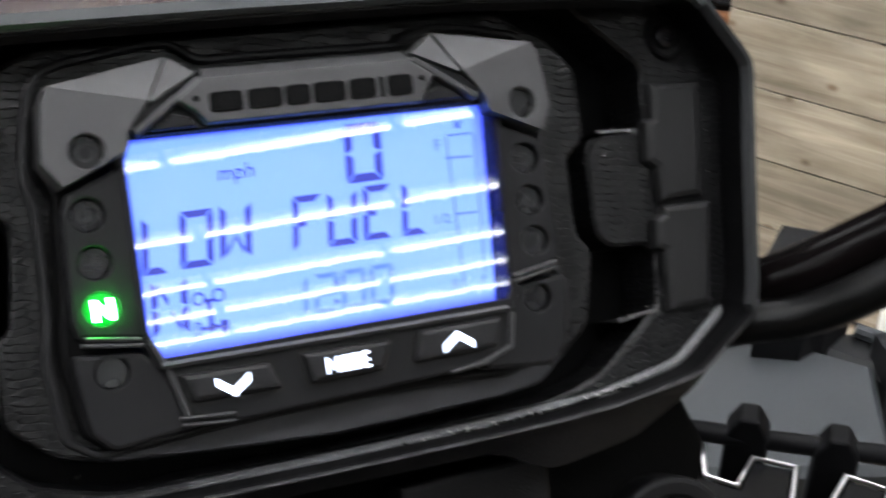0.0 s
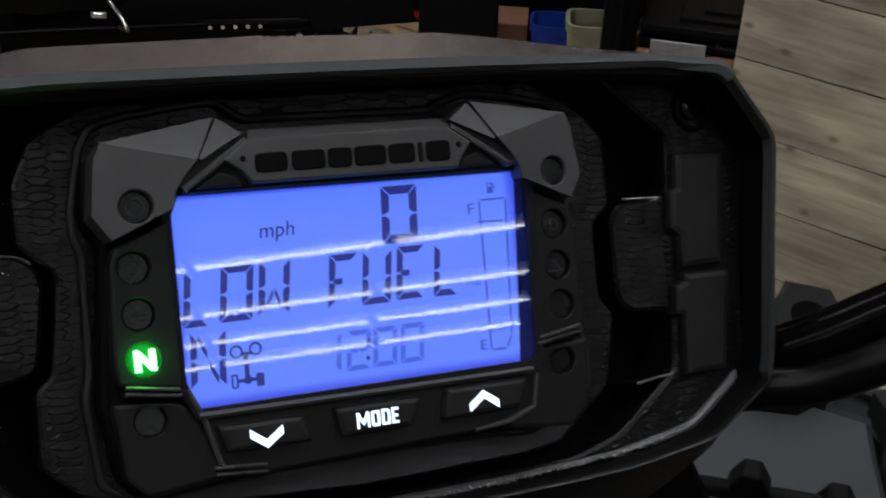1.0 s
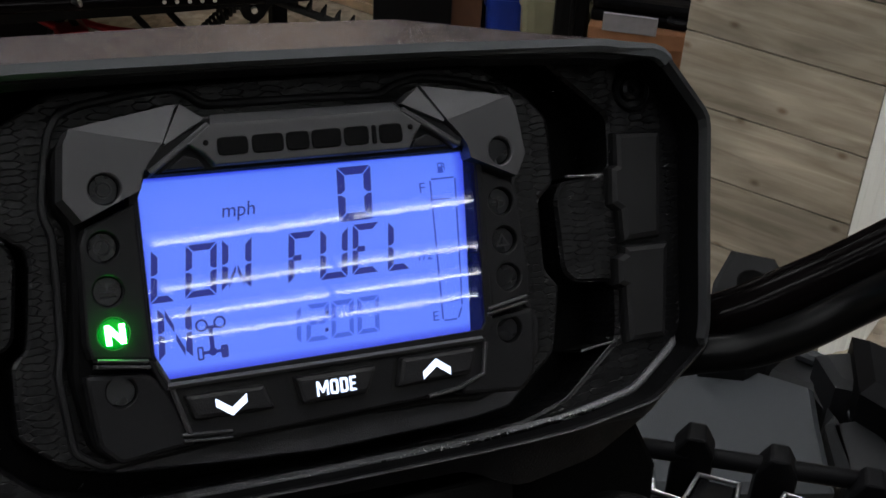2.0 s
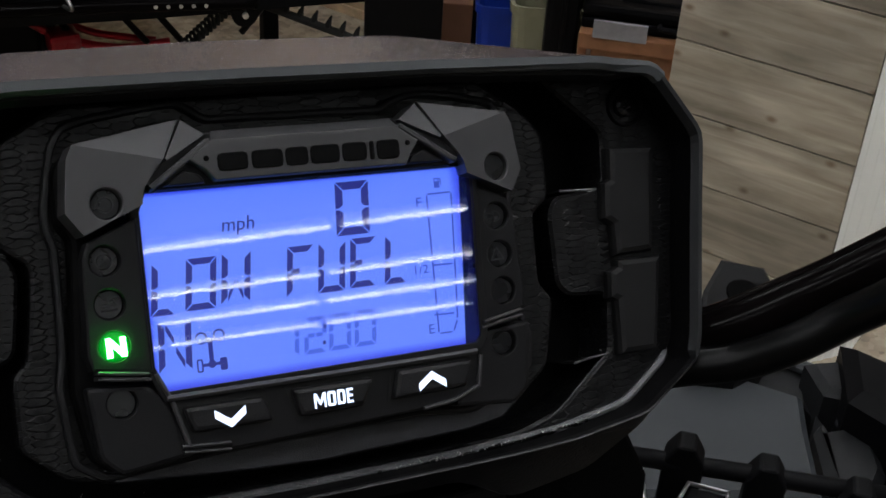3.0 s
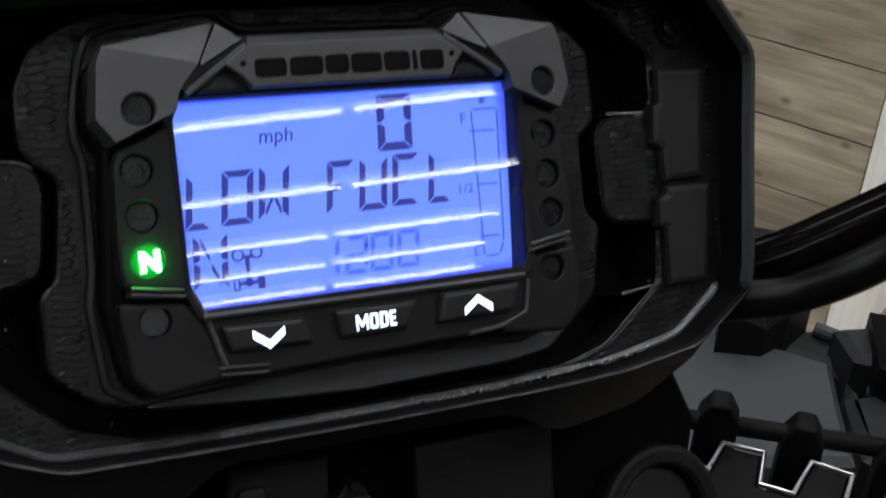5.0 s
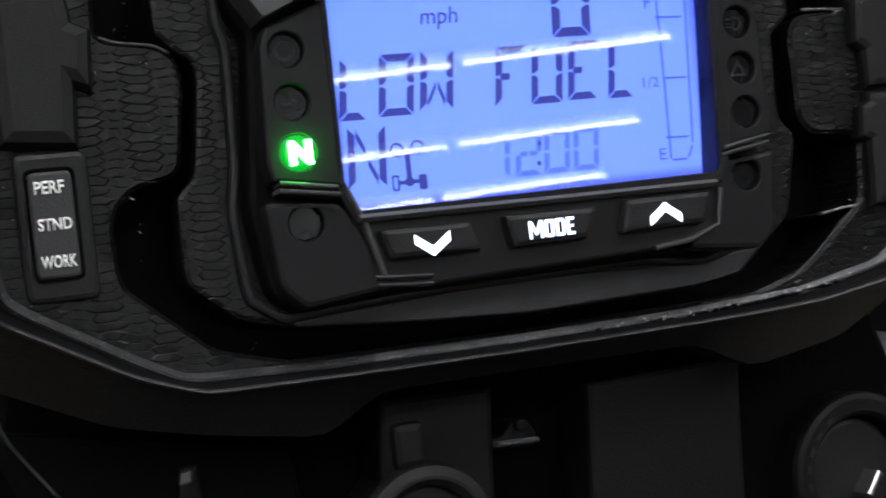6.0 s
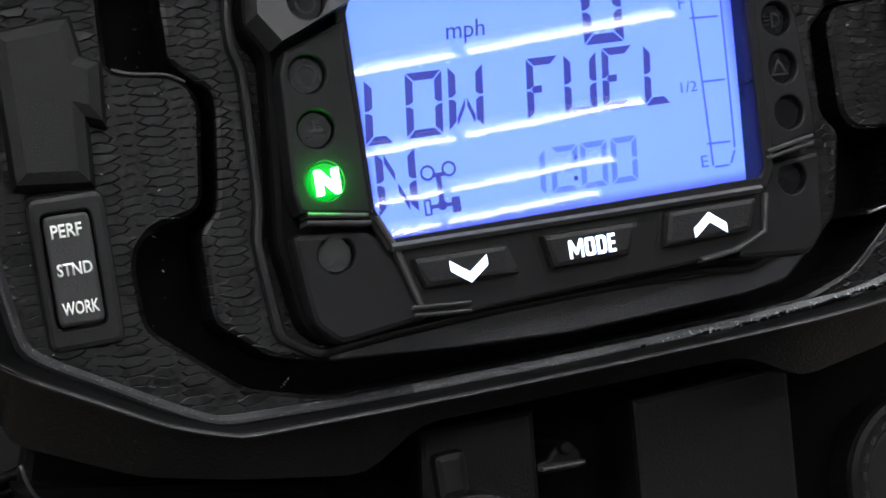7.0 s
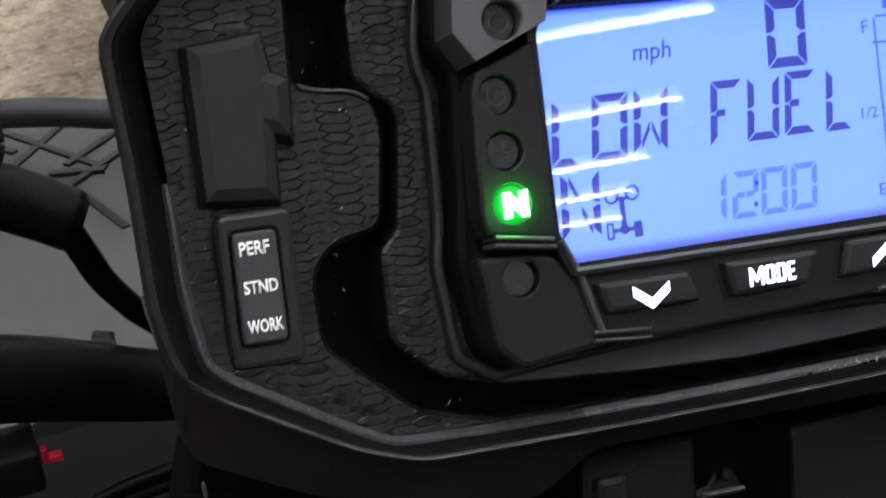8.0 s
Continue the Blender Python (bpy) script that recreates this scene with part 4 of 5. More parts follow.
g("button_sign", plate(chevron(-3.43, -4.12, -1), 0.45, 0.48, 0), WHITE_LIT, "glowing white arrow")
g("button_sign", plate(chevron(3.59, -4.1, 1), 0.45, 0.48, 0), WHITE_LIT, "glowing white arrow")


def block(poly, u0, u1, v0=-4.34, v1=-3.86):
    return [(u0 + (u1 - u0) * x, v0 + (v1 - v0) * y) for x, y in poly]


# condensed block capitals
LETTER_M = [(0, 0), (0, 1), (0.19, 1), (0.5, 0.44), (0.81, 1), (1, 1), (1, 0), (0.84, 0), (0.84, 0.66), (0.55, 0.2), (0.45, 0.2), (0.16, 0.66), (0.16, 0)]
LETTER_E = [(0, 0), (0, 1), (1, 1), (1, 0.84), (0.32, 0.84), (0.32, 0.58), (0.9, 0.58), (0.9, 0.43), (0.32, 0.43), (0.32, 0.16), (1, 0.16), (1, 0)]
ROUND_O = [(0.2, 0), (0, 0.12), (0, 0.88), (0.2, 1), (0.8, 1), (1, 0.88), (1, 0.12), (0.8, 0)]
HOLE_O = [(0.29, 0.17), (0.29, 0.83), (0.71, 0.83), (0.71, 0.17)]
ROUND_D = [(0, 0), (0, 1), (0.75, 1), (1, 0.86), (1, 0.14), (0.75, 0)]
word = plate(block(LETTER_M, -0.64, -0.24), 0.45, 0.48, 0)
plate(block(ROUND_O, -0.18, 0.10), 0.45, 0.48, 0, [block(HOLE_O, -0.18, 0.10)], bm=word, hole_ch=0.003)
plate(block(ROUND_D, 0.16, 0.43), 0.45, 0.48, 0, [block(HOLE_O, 0.16, 0.43)], bm=word, hole_ch=0.003)
plate(block(LETTER_E, 0.49, 0.70), 0.45, 0.48, 0, bm=word)
g("button_sign", word, WHITE_LIT, "glowing white word MODE")


# screen segments
def seg(a, b, width, w=-0.11, point=0.5):
    """One bar of a digit between two points, with mitred ends."""
    a, b = Vector(a), Vector(b)
    d = (b - a).normalized()
    m = Vector((-d.y, d.x)) * width / 2
    t = d * width * point
    a, b = a + d * 0.03, b - d * 0.03
    ps = [a, a + t + m, b - t + m, b, b - t - m, a + t - m]
    bm = bmesh.new()
    plate([(p.x, p.y) for p in ps], w, w + 0.03, 0, bm=bm)
    return bm


def bars(w, h, t):
    """The bars of a digit w wide and h high with strokes t thick: long mitred wedges that almost touch."""
    c, s = 0.03, t / 2
    m = h / 2
    return {"a": [(c, h), (w - c, h), (w - t - c, h - t), (t + c, h - t)], "d": [(c, 0), (t + c, t), (w - t - c, t), (w - c, 0)],
            "f": [(0, h - c), (0, m + c), (s, m + c), (t, m + s), (t, h - t - c)], "e": [(0, c), (t, t + c), (t, m - s), (s, m - c), (0, m - c)],
            "b": [(w, h - c), (w - t, h - t - c), (w - t, m + s), (w - s, m + c), (w, m + c)], "c": [(w, c), (w, m - c), (w - s, m - c), (w - t, m - s), (w - t, t + c)],
            "g": [(s + c, m), (t, m + s * 0.9), (w / 2 - c, m + s * 0.9), (w / 2 - c, m - s * 0.9), (t, m - s * 0.9)],
            "h": [(w / 2 + c, m + s * 0.9), (w - t, m + s * 0.9), (w - s - c, m), (w - t, m - s * 0.9), (w / 2 + c, m - s * 0.9)],
            "i": [(t + c, t * 0.5), (t + c, t * 1.6), (w / 2 - c, m - c), (w / 2 - c, m - t * 1.2)], "j": [(w - t - c, t * 0.5), (w - t - c, t * 1.6), (w / 2 + c, m - c), (w / 2 + c, m - t * 1.2)],
            "k": [(t + c, h - t * 0.4), (t + c, h - t * 1.6), (w / 2 - c, m + c), (w / 2 - c, m + t * 1.2)], "l": [(w - t - c, t * 0.4), (w - t - c, t * 1.6), (w / 2 + c, m - c), (w / 2 + c, m - t * 1.2)],
            "m": [(w / 2 - s, h - c), (w / 2 + s, h - c), (w / 2 + s, m + t * 0.6), (w / 2, m + c), (w / 2 - s, m + t * 0.6)]}


def glyph(name, lit, u, v, wide, high, lean, thick, ink=INK):
    bm = bmesh.new()
    w, h = wide + thick, high + thick
    shapes = bars(w, h, thick)
    for s in lit:
        plate([(u - thick / 2 + x + lean * y / h, v - thick / 2 + y) for x, y in shapes[s]], -0.11, -0.08, 0, bm=bm)
    g(name, bm, ink)


g_rows = [("L", "fed", -5.36, -0.58, 0.55), ("O", "abcdef", -4.28, -0.55, 0.78), ("W", "bcfeij", -3.12, -0.5, 0.75), ("F", "afeg", -0.95, -0.55, 0.72), ("U", "bcdef", 0.13, -0.55, 0.74),
          ("E", "afedg", 1.25, -0.52, 0.72), ("L", "fed", 2.5, -0.56, 0.6)]
for ch, lit, u, v, wide in g_rows:
    glyph("screen_letter", lit, u, v, wide, 1.42, 0.2, 0.2)
glyph("screen_digit", "abcdef", 1.02, 1.26, 0.92, 1.5, 0.12, 0.26)
glyph("screen_letter", "bcfekl", -5.3, -2.38, 0.85, 1.44, 0.12, 0.2)
for u, lit in ((-0.98 - 0.55, "bc"), (-0.58, "abged" + "h"), (0.28, "abcdef"), (1.18, "abcdef")):
    glyph("screen_digit", lit, u, -2.5, 0.62, 1.05, 0.12, 0.15, FAINT_INK)
g("screen_colon", plate(rect(0.02, -2.32, 0.12, -2.2), -0.11, -0.08, 0, bm=plate(rect(0.1, -1.79, 0.2, -1.67), -0.11, -0.08, 0)), INK)
g("screen_word", letters("mph", -2.95, 1.55, -1.9, 2.14, -0.11, 0.03, 0.08), INK)
# axle sign
bm = plate(disc(-3.98, -1.55, 0.2, 16), -0.11, -0.08, 0, [disc(-3.98, -1.55, 0.14, 16)], hole_ch=0.005)
plate(disc(-3.4, -1.52, 0.2, 16), -0.11, -0.08, 0, [disc(-3.4, -1.52, 0.14, 16)], hole_ch=0.005, bm=bm)
plate(rect(-3.86, -1.68, -3.5, -1.58), -0.11, -0.08, 0, bm=bm)
plate(rect(-3.78, -2.35, -3.64, -1.58), -0.11, -0.08, 0, bm=bm)
plate(rect(-4.05, -2.46, -3.4, -2.36), -0.11, -0.08, 0, bm=bm)
plate(disc(-3.71, -2.4, 0.13, 14), -0.11, -0.08, 0, bm=bm)
plate(rounded(rect(-4.2, -2.62, -4.0, -2.2), 0.06), -0.11, -0.08, 0, [rounded(rect(-4.15, -2.57, -4.05, -2.25), 0.03)], hole_ch=0.005, bm=bm)
plate(rounded(rect(-3.45, -2.64, -3.22, -2.24), 0.06), -0.11, -0.08, 0, bm=bm)
g("axle_sign", bm, INK)
# fuel scale
bm = bmesh.new()
for a, b in (((4.27, 2.2), (4.2, -2.55)), ((4.2, -2.55), (4.75, -2.56)), ((4.75, -2.56), (4.95, -2.15)), ((4.95, -2.15), (5.2, 2.2)), ((4.27, 2.2), (5.2, 2.2)), ((4.1, 1.52), (5.06, 1.49)), ((4.2, -0.22), (5.0, -0.24)), ((4.05, -1.9), (4.88, -1.93))):
    one = seg(a, b, 0.055)
    me = bpy.data.meshes.new("one")
    one.to_mesh(me)
    one.free()
    bm.from_mesh(me)
    bpy.data.meshes.remove(me)
g("fuel_scale", bm, SCALE_INK)
PU, PV = 4.73, 2.57
bm = plate(rect(PU - 0.13, PV - 0.14, PU + 0.05, PV + 0.16), -0.11, -0.08, 0, [rect(PU - 0.09, PV + 0.03, PU + 0.01, PV + 0.12)], hole_ch=0.005)
plate(rect(PU - 0.16, PV - 0.18, PU + 0.08, PV - 0.14), -0.11, -0.08, 0, bm=bm)
plate([(PU + 0.05, PV + 0.0), (PU + 0.1, PV + 0.0), (PU + 0.1, PV - 0.1), (PU + 0.13, PV - 0.1), (PU + 0.13, PV + 0.1), (PU + 0.07, PV + 0.15), (PU + 0.05, PV + 0.12), (PU + 0.1, PV + 0.07), (PU + 0.1, PV + 0.03), (PU + 0.05, PV + 0.03)], -0.11, -0.08, 0, bm=bm)
g("fuel_pump_sign", bm, SCALE_INK)
g("screen_word", letters("F", 3.86, 1.78, 4.06, 2.12, -0.11, 0.03), SCALE_INK)
g("screen_word", letters("1/2", 3.55, -0.45, 4.05, -0.16, -0.11, 0.03), SCALE_INK)
g("screen_word", letters("E", 3.85, -2.52, 4.06, -2.2, -0.11, 0.03), SCALE_INK)

# ---- rocker switch, blank covers, screw ----
sw = pod_part("rocker_switch", plate(rounded(rect(-13.56, -4.35, -11.77, -0.67), 0.25, 4), -1.9, lambda u, v: -1.25 + 0.13 * (v + 2.0), 0.14, [rounded(rect(-13.32, -3.83, -12.13, -1.07), 0.2, 4)]), SWITCH, None, "black three-position mode switch")
tilt = lambda u, v: -1.18 + 0.07 * (v + 2.5)
pod_part("rocker", plate(rounded(rect(-13.26, -3.77, -12.19, -1.13), 0.18, 4), -1.9, tilt, 0.08), ROCKER, sw, "dark grey rocker with white words")
for word, u0, v0, u1, v1 in (("PERF", -13.12, -1.68, -12.4, -1.36), ("STND", -13.12, -2.59, -12.3, -2.28), ("WORK", -13.14, -3.52, -12.28, -3.2)):
    pod_part("switch_word", letters(word, u0, v0, u1, v1, -1.165 + 0.07 * (v0 + 2.5), 0.012, 0, 0.022), PRINT, sw, "white printed word " + word)
pod_part("blank_cover", plate([(-13.77, 3.36), (-11.83, 3.57), (-11.7, 2.6), (-11.27, 2.4), (-11.4, 0.8), (-11.8, 0.95), (-11.9, -0.58), (-13.8, -0.41)], -1.9, -1.1, 0.38), COVER, None, "black blank switch cover")
pod_part("blank_cover", plate([(12.61, 3.35), (14.66, 3.25), (14.2, -0.72), (12.5, -0.76), (12.5, 0.42), (12.13, 0.7), (12.26, 2.05), (12.52, 2.16)], -1.9, -1.3, 0.25), COVER, None, "black blank switch cover")
pod_part("blank_cover", plate([(12.5, -0.88), (14.53, -0.93), (14.0, -4.54), (12.3, -4.51), (12.36, -2.45), (12.06, -2.3), (12.14, -1.3), (12.48, -1.15)], -1.9, -1.3, 0.25), COVER, None, "black blank switch cover")
boss = pod_part("screw_boss", plate(disc(13.8, 4.92, 0.84), -2.0, -1.6, 0.14, [disc(13.8, 4.92, 0.66)], hole_ch=0.1), WALL_BLACK, None, "sunken boss with a dark screw")
star = [(13.7 + (0.2 if k % 2 else 0.13) * math.cos(k * math.pi / 6), 4.92 + (0.2 if k % 2 else 0.13) * math.sin(k * math.pi / 6)) for k in range(12)]
pod_part("screw", plate(disc(13.7, 4.92, 0.44), -2.0, -1.55, 0.2, [star]), SCREW, boss, "black star-socket screw")

# ---- lower cowl under the pod ----
KU, KV = -3.3, -12.3
# cowl and its outer panel are near-black in place of deep shade
cowl = pod_part("lower_cowl", plate([(-14.4, -6.2), (14.0, -6.0), (15.5, -10), (13, -19), (-12, -19), (-15.2, -9)], -9, -5.2, 0.3), PIT, None, "lower cowl behind the bars, darkened for deep shade")
pod_part("cowl_panel", plate([(2.35, -8.7), (7.85, -8.6), (7.55, -13.6), (2.1, -12.6)], -5.4, -3.2, 0.2), LOWER, cowl)
pod_part("cowl_panel", plate([(-4.3, -8.2), (-0.75, -8.3), (-1.05, -11.9), (-4.6, -11.2)], -5.4, -3.2, 0.2), LOWER, cowl)
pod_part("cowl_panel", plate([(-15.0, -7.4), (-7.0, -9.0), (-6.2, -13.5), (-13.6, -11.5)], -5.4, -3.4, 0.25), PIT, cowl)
for pts in ([(-14.66, -6.8, -1.5), (-14.5, -7.5, -2.1), (-14.03, -8.32, -3.0), (-13.3, -9.4, -3.3)],):
    pod_part("cowl_edge", tube([V(*p) for p in pts], 0.0005, 8, 5), HOOD, cowl, "thin pale cowl edge", True)
clip = pod_part("clip", plate([(-0.95, -10.25), (0.45, -10.3), (0.5, -9.9), (0.2, -9.5), (-0.25, -9.5), (-0.6, -9.85), (-0.95, -9.9)], -5.4, -3.2, 0.12), LOWER, cowl)
pod_part("clip_bar", strip([(-0.92, -10.05), (0.43, -10.12)], 0.14, -3.3, -2.85, 0.06), BEAD, clip, "bare worn clip edge")
pod_part("clip_nub", plate(disc(-0.05, -9.62, 0.2, 14), -3.3, -2.9, 0.08), LOWER, clip)
bracket = pod_part("bracket", plate([(-10.3, -10.6), (-9.6, -10.6), (-9.6, -9.15), (-10.15, -9.15)], -5.0, -3.25, 0.12), LOWER, None, "small bracket with a bare metal edge")
pod_part("bracket_edge", plate(rounded([(-10.2, -9.62), (-9.85, -9.58), (-9.78, -9.25), (-10.12, -9.28)], 0.06, 2), -3.3, -3.15, 0.05), BEAD, bracket, "bare metal edge")
key = pod_part("key_switch", plate(disc(12.7, -13.3, 2.7, 40), -6.0, -3.9, 0.25, [disc(12.7, -13.3, 1.9, 40)], hole_ch=0.15), LOWER, None, "round black key switch with a raised collar")
pod_part("key_barrel", plate(disc(12.7, -13.3, 1.8, 32), -6.0, -4.4, 0.2), DARK, key)
for k in range(5):
    a = math.radians(118 + k * 16)
    pod_part("dial_mark", strip([(12.7 + 2.15 * math.cos(a), -13.3 + 2.15 * math.sin(a)), (12.7 + 2.15 * math.cos(a + 0.13), -13.3 + 2.15 * math.sin(a + 0.13))], 0.14, -4.0, -3.87, 0.01), ICON_GREY, key)
pod_part("key_blade", strip([(12.7, -14.1), (13.2, -13.4)], 0.22, -4.6, -3.6, 0.05), CHROME, key, "bare metal key")
knob = pod_part("knob", plate(disc(KU, KV, 2.15, 40), -6.0, -2.7, 0.4, [disc(KU, KV, 1.45, 32)], hole_ch=0.2), COVER, None, "round black knob with a dished top")
pod_part("knob_dish", plate(disc(KU, KV, 1.44, 32), -6.0, -3.1, 0.1), DARK, knob)
pod_part("knob_neck", plate(rounded([(KU - 0.8, KV + 2.0), (KU + 0.2, KV + 2.0), (KU + 0.2, KV + 3.35), (KU - 0.8, KV + 3.35)], 0.2, 2), -6.0, -2.9, 0.25), COVER, knob)

# ---- handlebar, sleeves and levers ----
bar_pts = [(-0.42, 0.10, 1.10), (-0.30, 0.125, 1.06), (-0.20, 0.13, 1.034), (-0.14, 0.133, 1.008), (-0.03, 0.11, 0.99), (0.08, 0.04, 1.05), (0.154, -0.011, 1.084), (0.192, -0.03, 1.106), (0.226, -0.047, 1.132), (0.30, -0.08, 1.19), (0.42, -0.12, 1.22)]
part("handlebar", tube(bar_pts, 0.0108, 24), STEEL, quad, "glossy black steel handlebar", True)
part("cable_sleeve", tube([(0.10, 0.01, 1.062), (0.146, -0.021, 1.08), (0.164, -0.033, 1.086), (0.178, -0.045, 1.098), (0.193, -0.055, 1.113), (0.203, -0.069, 1.132), (0.225, -0.088, 1.166), (0.3, -0.12, 1.2)], 0.0078, 18), CABLE_SKIN, quad, "smooth black cable sleeve beside the bar", True)
part("bar_sleeve", tube([(-0.42, 0.10, 1.10), (-0.30, 0.125, 1.06), (-0.20, 0.13, 1.034), (-0.14, 0.133, 1.008), (-0.10, 0.128, 0.999)], [0.021, 0.0195, 0.0155, 0.0128, 0.0125], 24), SLEEVE, quad, "matt black foam bar sleeve", True)
# black block added to fill the deep shade under the bar
part("shade_block", box(-0.45, -0.02, 0.60, -0.06, 0.205, 0.958, 0.02), CHANNEL, quad, "black block standing for the shade below the bar")
for dx in (0, 0.006):
    part("cable", tube([(-0.28 + dx, 0.09, 0.985), (-0.2 + dx, 0.1, 0.985), (-0.165, 0.105, 0.992 - dx), (-0.12, 0.1, 1.0 - dx)], 0.0025, 10), SLEEVE, quad, "thin black cable", True)
cyl = part("brake_cylinder", tube([(-0.24, 0.142, 1.132), (-0.19, 0.133, 1.106), (-0.172, 0.128, 1.097), (-0.161, 0.1235, 1.091), (-0.158, 0.1225, 1.0895)], [0.0106, 0.0106, 0.0106, 0.0102, 0.0075], 24), SLEEVE, quad, "black brake cylinder with a cable", True)
part("lever", tube([(-0.185, 0.135, 1.16), (-0.182, 0.129, 1.143), (-0.181, 0.123, 1.131), (-0.182, 0.12, 1.122), (-0.19, 0.12, 1.112)], 0.006, 16), BLACK_PAINT, cyl, "", True)
part("cable", tube([(-0.165, 0.128, 1.088), (-0.161, 0.131, 1.074), (-0.157, 0.135, 1.06), (-0.151, 0.142, 1.045), (-0.143, 0.149, 1.029), (-0.12, 0.155, 1.0)], 0.0034, 12), SLEEVE, cyl, "", True)
part("cable", tube([(-0.161, 0.127, 1.088), (-0.157, 0.131, 1.074), (-0.153, 0.135, 1.06), (-0.147, 0.142, 1.045), (-0.139, 0.149, 1.029), (-0.116, 0.155, 1.0)], 0.0026, 12), STEEL, cyl, "", True)
plug = part("plug_block", box(-0.245, 0.112, 0.994, -0.189, 0.132, 1.011, 0.002, box(-0.232, 0.109, 0.996, -0.226, 0.114, 1.008, 0.001, box(-0.21, 0.109, 0.996, -0.204, 0.114, 1.008, 0.001))), LOWER, quad, "black connector block with a red lock tab")
part("lock_tab", box(-0.1885, 0.12, 0.9985, -0.1862, 0.1235, 1.0055, 0.0006, box(-0.187, 0.12, 0.9985, -0.1815, 0.1235, 1.0012, 0.0006)), RED_PLUG, plug, "red plastic lock tab")

# ---- fenders and front storage ----
part("front_fender", slab([(-0.6, 0.22), (0.2, 0.22), (0.30, 0.2), (0.356, 0.172), (0.451, 0.129), (0.489, 0.187), (0.516, 0.225), (0.48, 0.273), (0.42, 0.36), (0.36, 0.82), (-0.45, 0.82)], 0.735, 0.76, 0.006), FENDER, quad, "matt grey plastic front fender deck")
part("fender_edge", slab([(0.485, 0.285), (0.547, 0.273), (0.558, 0.218), (0.525, 0.191), (0.517, 0.213), (0.520, 0.23)], 0.71, 0.752, 0.006), FENDER_DARK, quad)
part("fender_edge", slab([(0.51, 0.203), (0.503, 0.184), (0.539, 0.176), (0.509, 0.126), (0.47, 0.10), (0.457, 0.13), (0.492, 0.186)], 0.70, 0.765, 0.008), FENDER_DARK, quad)
part("fender_edge", slab([(0.527, 0.241), (0.557, 0.231), (0.568, 0.218), (0.54, 0.18), (0.514, 0.204)], 0.72, 0.78, 0.006), FENDER_DARK, quad)
part("fender_ridge", tube([(0.535, 0.266, 0.758), (0.558, 0.212, 0.758), (0.522, 0.186, 0.758), (0.501, 0.134, 0.755), (0.48, 0.09, 0.75)], 0.006, 10, 2), FENDER, quad)
part("fender_flare", slab([(0.554, 0.234), (0.576, 0.185), (0.66, 0.12), (0.62, -0.1), (0.50, -0.05), (0.49, 0.09), (0.52, 0.13), (0.509, 0.177)], 0.70, 0.80, 0.01), BG_BLACK, quad, "black fender flare bracket")
edge = [(0.262, 0.146), (0.273, 0.130), (0.254, 0.100), (0.265, 0.086), (0.287, 0.100), (0.304, 0.083), (0.284, 0.063), (0.296, 0.049), (0.324, 0.065), (0.338, 0.046), (0.306, 0.022), (0.316, 0.008), (0.343, 0.024)]
cover = part("side_cover", slab([(0.14, 0.17), (0.225, 0.16)] + edge + [(0.356, 0.004), (0.30, -0.06), (0.15, -0.05), (0.12, 0.1)], 0.79, 0.86, 0.003), BLACK_PAINT, quad, "glossy black cover with a toothed, highlighted edge")
# bright metal tube stands in for the highlight along the teeth
part("edge_highlight", tube([(x, y, 0.8605) for x, y in edge], 0.0016, 8, 1), CHROME, cover, "bright strip in place of the edge highlight")


def knuckle(x, y, z0, z1, half=0.0122, deep=0.018):
    """An upright lug with clipped upper corners, turned towards the seat."""
    right, back = Vector((0.75, -0.66, 0)).normalized(), Vector((0.66, 0.75, 0)).normalized()
    outline = [(-half, z0), (half, z0), (half, z1 - 0.012), (half - 0.007, z1), (-half + 0.007, z1), (-half, z1 - 0.012)]
    bm = bmesh.new()
    near, far = [[bm.verts.new(Vector((x, y, 0)) + right * a + back * d + Vector((0, 0, z))) for a, z in outline] for d in (-deep / 2, deep / 2)]
    bridge(bm, near, far)
    bm.faces.new(near)
    bm.faces.new(far)
    bmesh.ops.bevel(bm, geom=bm.edges[:], offset=0.0028, segments=3, affect="EDGES", profile=0.6)
    return bm


for x, y, z1 in ((0.291, 0.112, 0.884), (0.328, 0.079, 0.880), (0.368, 0.042, 0.877)):
    part("hinge_knuckle", knuckle(x, y, 0.80, z1), BG_BLACK, quad, "black hinge knuckle")
part("hinge_pin", tube([(0.25, 0.139, 0.868), (0.40, 0.026, 0.866)], 0.006, 14, 1), BG_BLACK, quad, "", True)
def leaned(bm, y0, rate):
    """Lower the top towards the seat."""
    for v in bm.verts:
        if v.co.z > 0.81:
            v.co.z -= (y0 - v.co.y) * rate
    return bm


perch = part("perch", leaned(slab([(0.437, 0.273), (0.463, 0.303), (0.492, 0.320), (0.528, 0.307), (0.532, 0.272), (0.494, 0.258), (0.467, 0.253)], 0.74, 0.84, 0.004), 0.32, 0.75), LOWER, quad, "black bracket with an oval slot")
part("perch_slot", leaned(slab([(0.497 + 0.016 * math.cos(a) + 0.003 * math.sin(a), 0.292 - 0.004 * math.cos(a) + 0.0095 * math.sin(a)) for a in [k * math.pi / 8 for k in range(16)]], 0.832, 0.8415, 0.001), 0.32, 0.75), PIT, perch, "dark oval slot")
part("rack_rail", tube([(-0.5, 0.83, 0.84), (-0.167, 0.693, 0.86), (-0.05, 0.645, 0.86), (0.2, 0.66, 0.85)], 0.0115, 16), FENDER_DARK, quad, "grey front rack rail", True)
deck = part("rack_deck", slab([(-0.62, 0.26), (0.05, 0.26), (0.05, 0.725), (-0.077, 0.77), (-0.167, 0.803), (-0.62, 0.96)], 0.765, 0.80, 0.006), DECK, quad, "grey plastic front rack deck with crossing grooves")
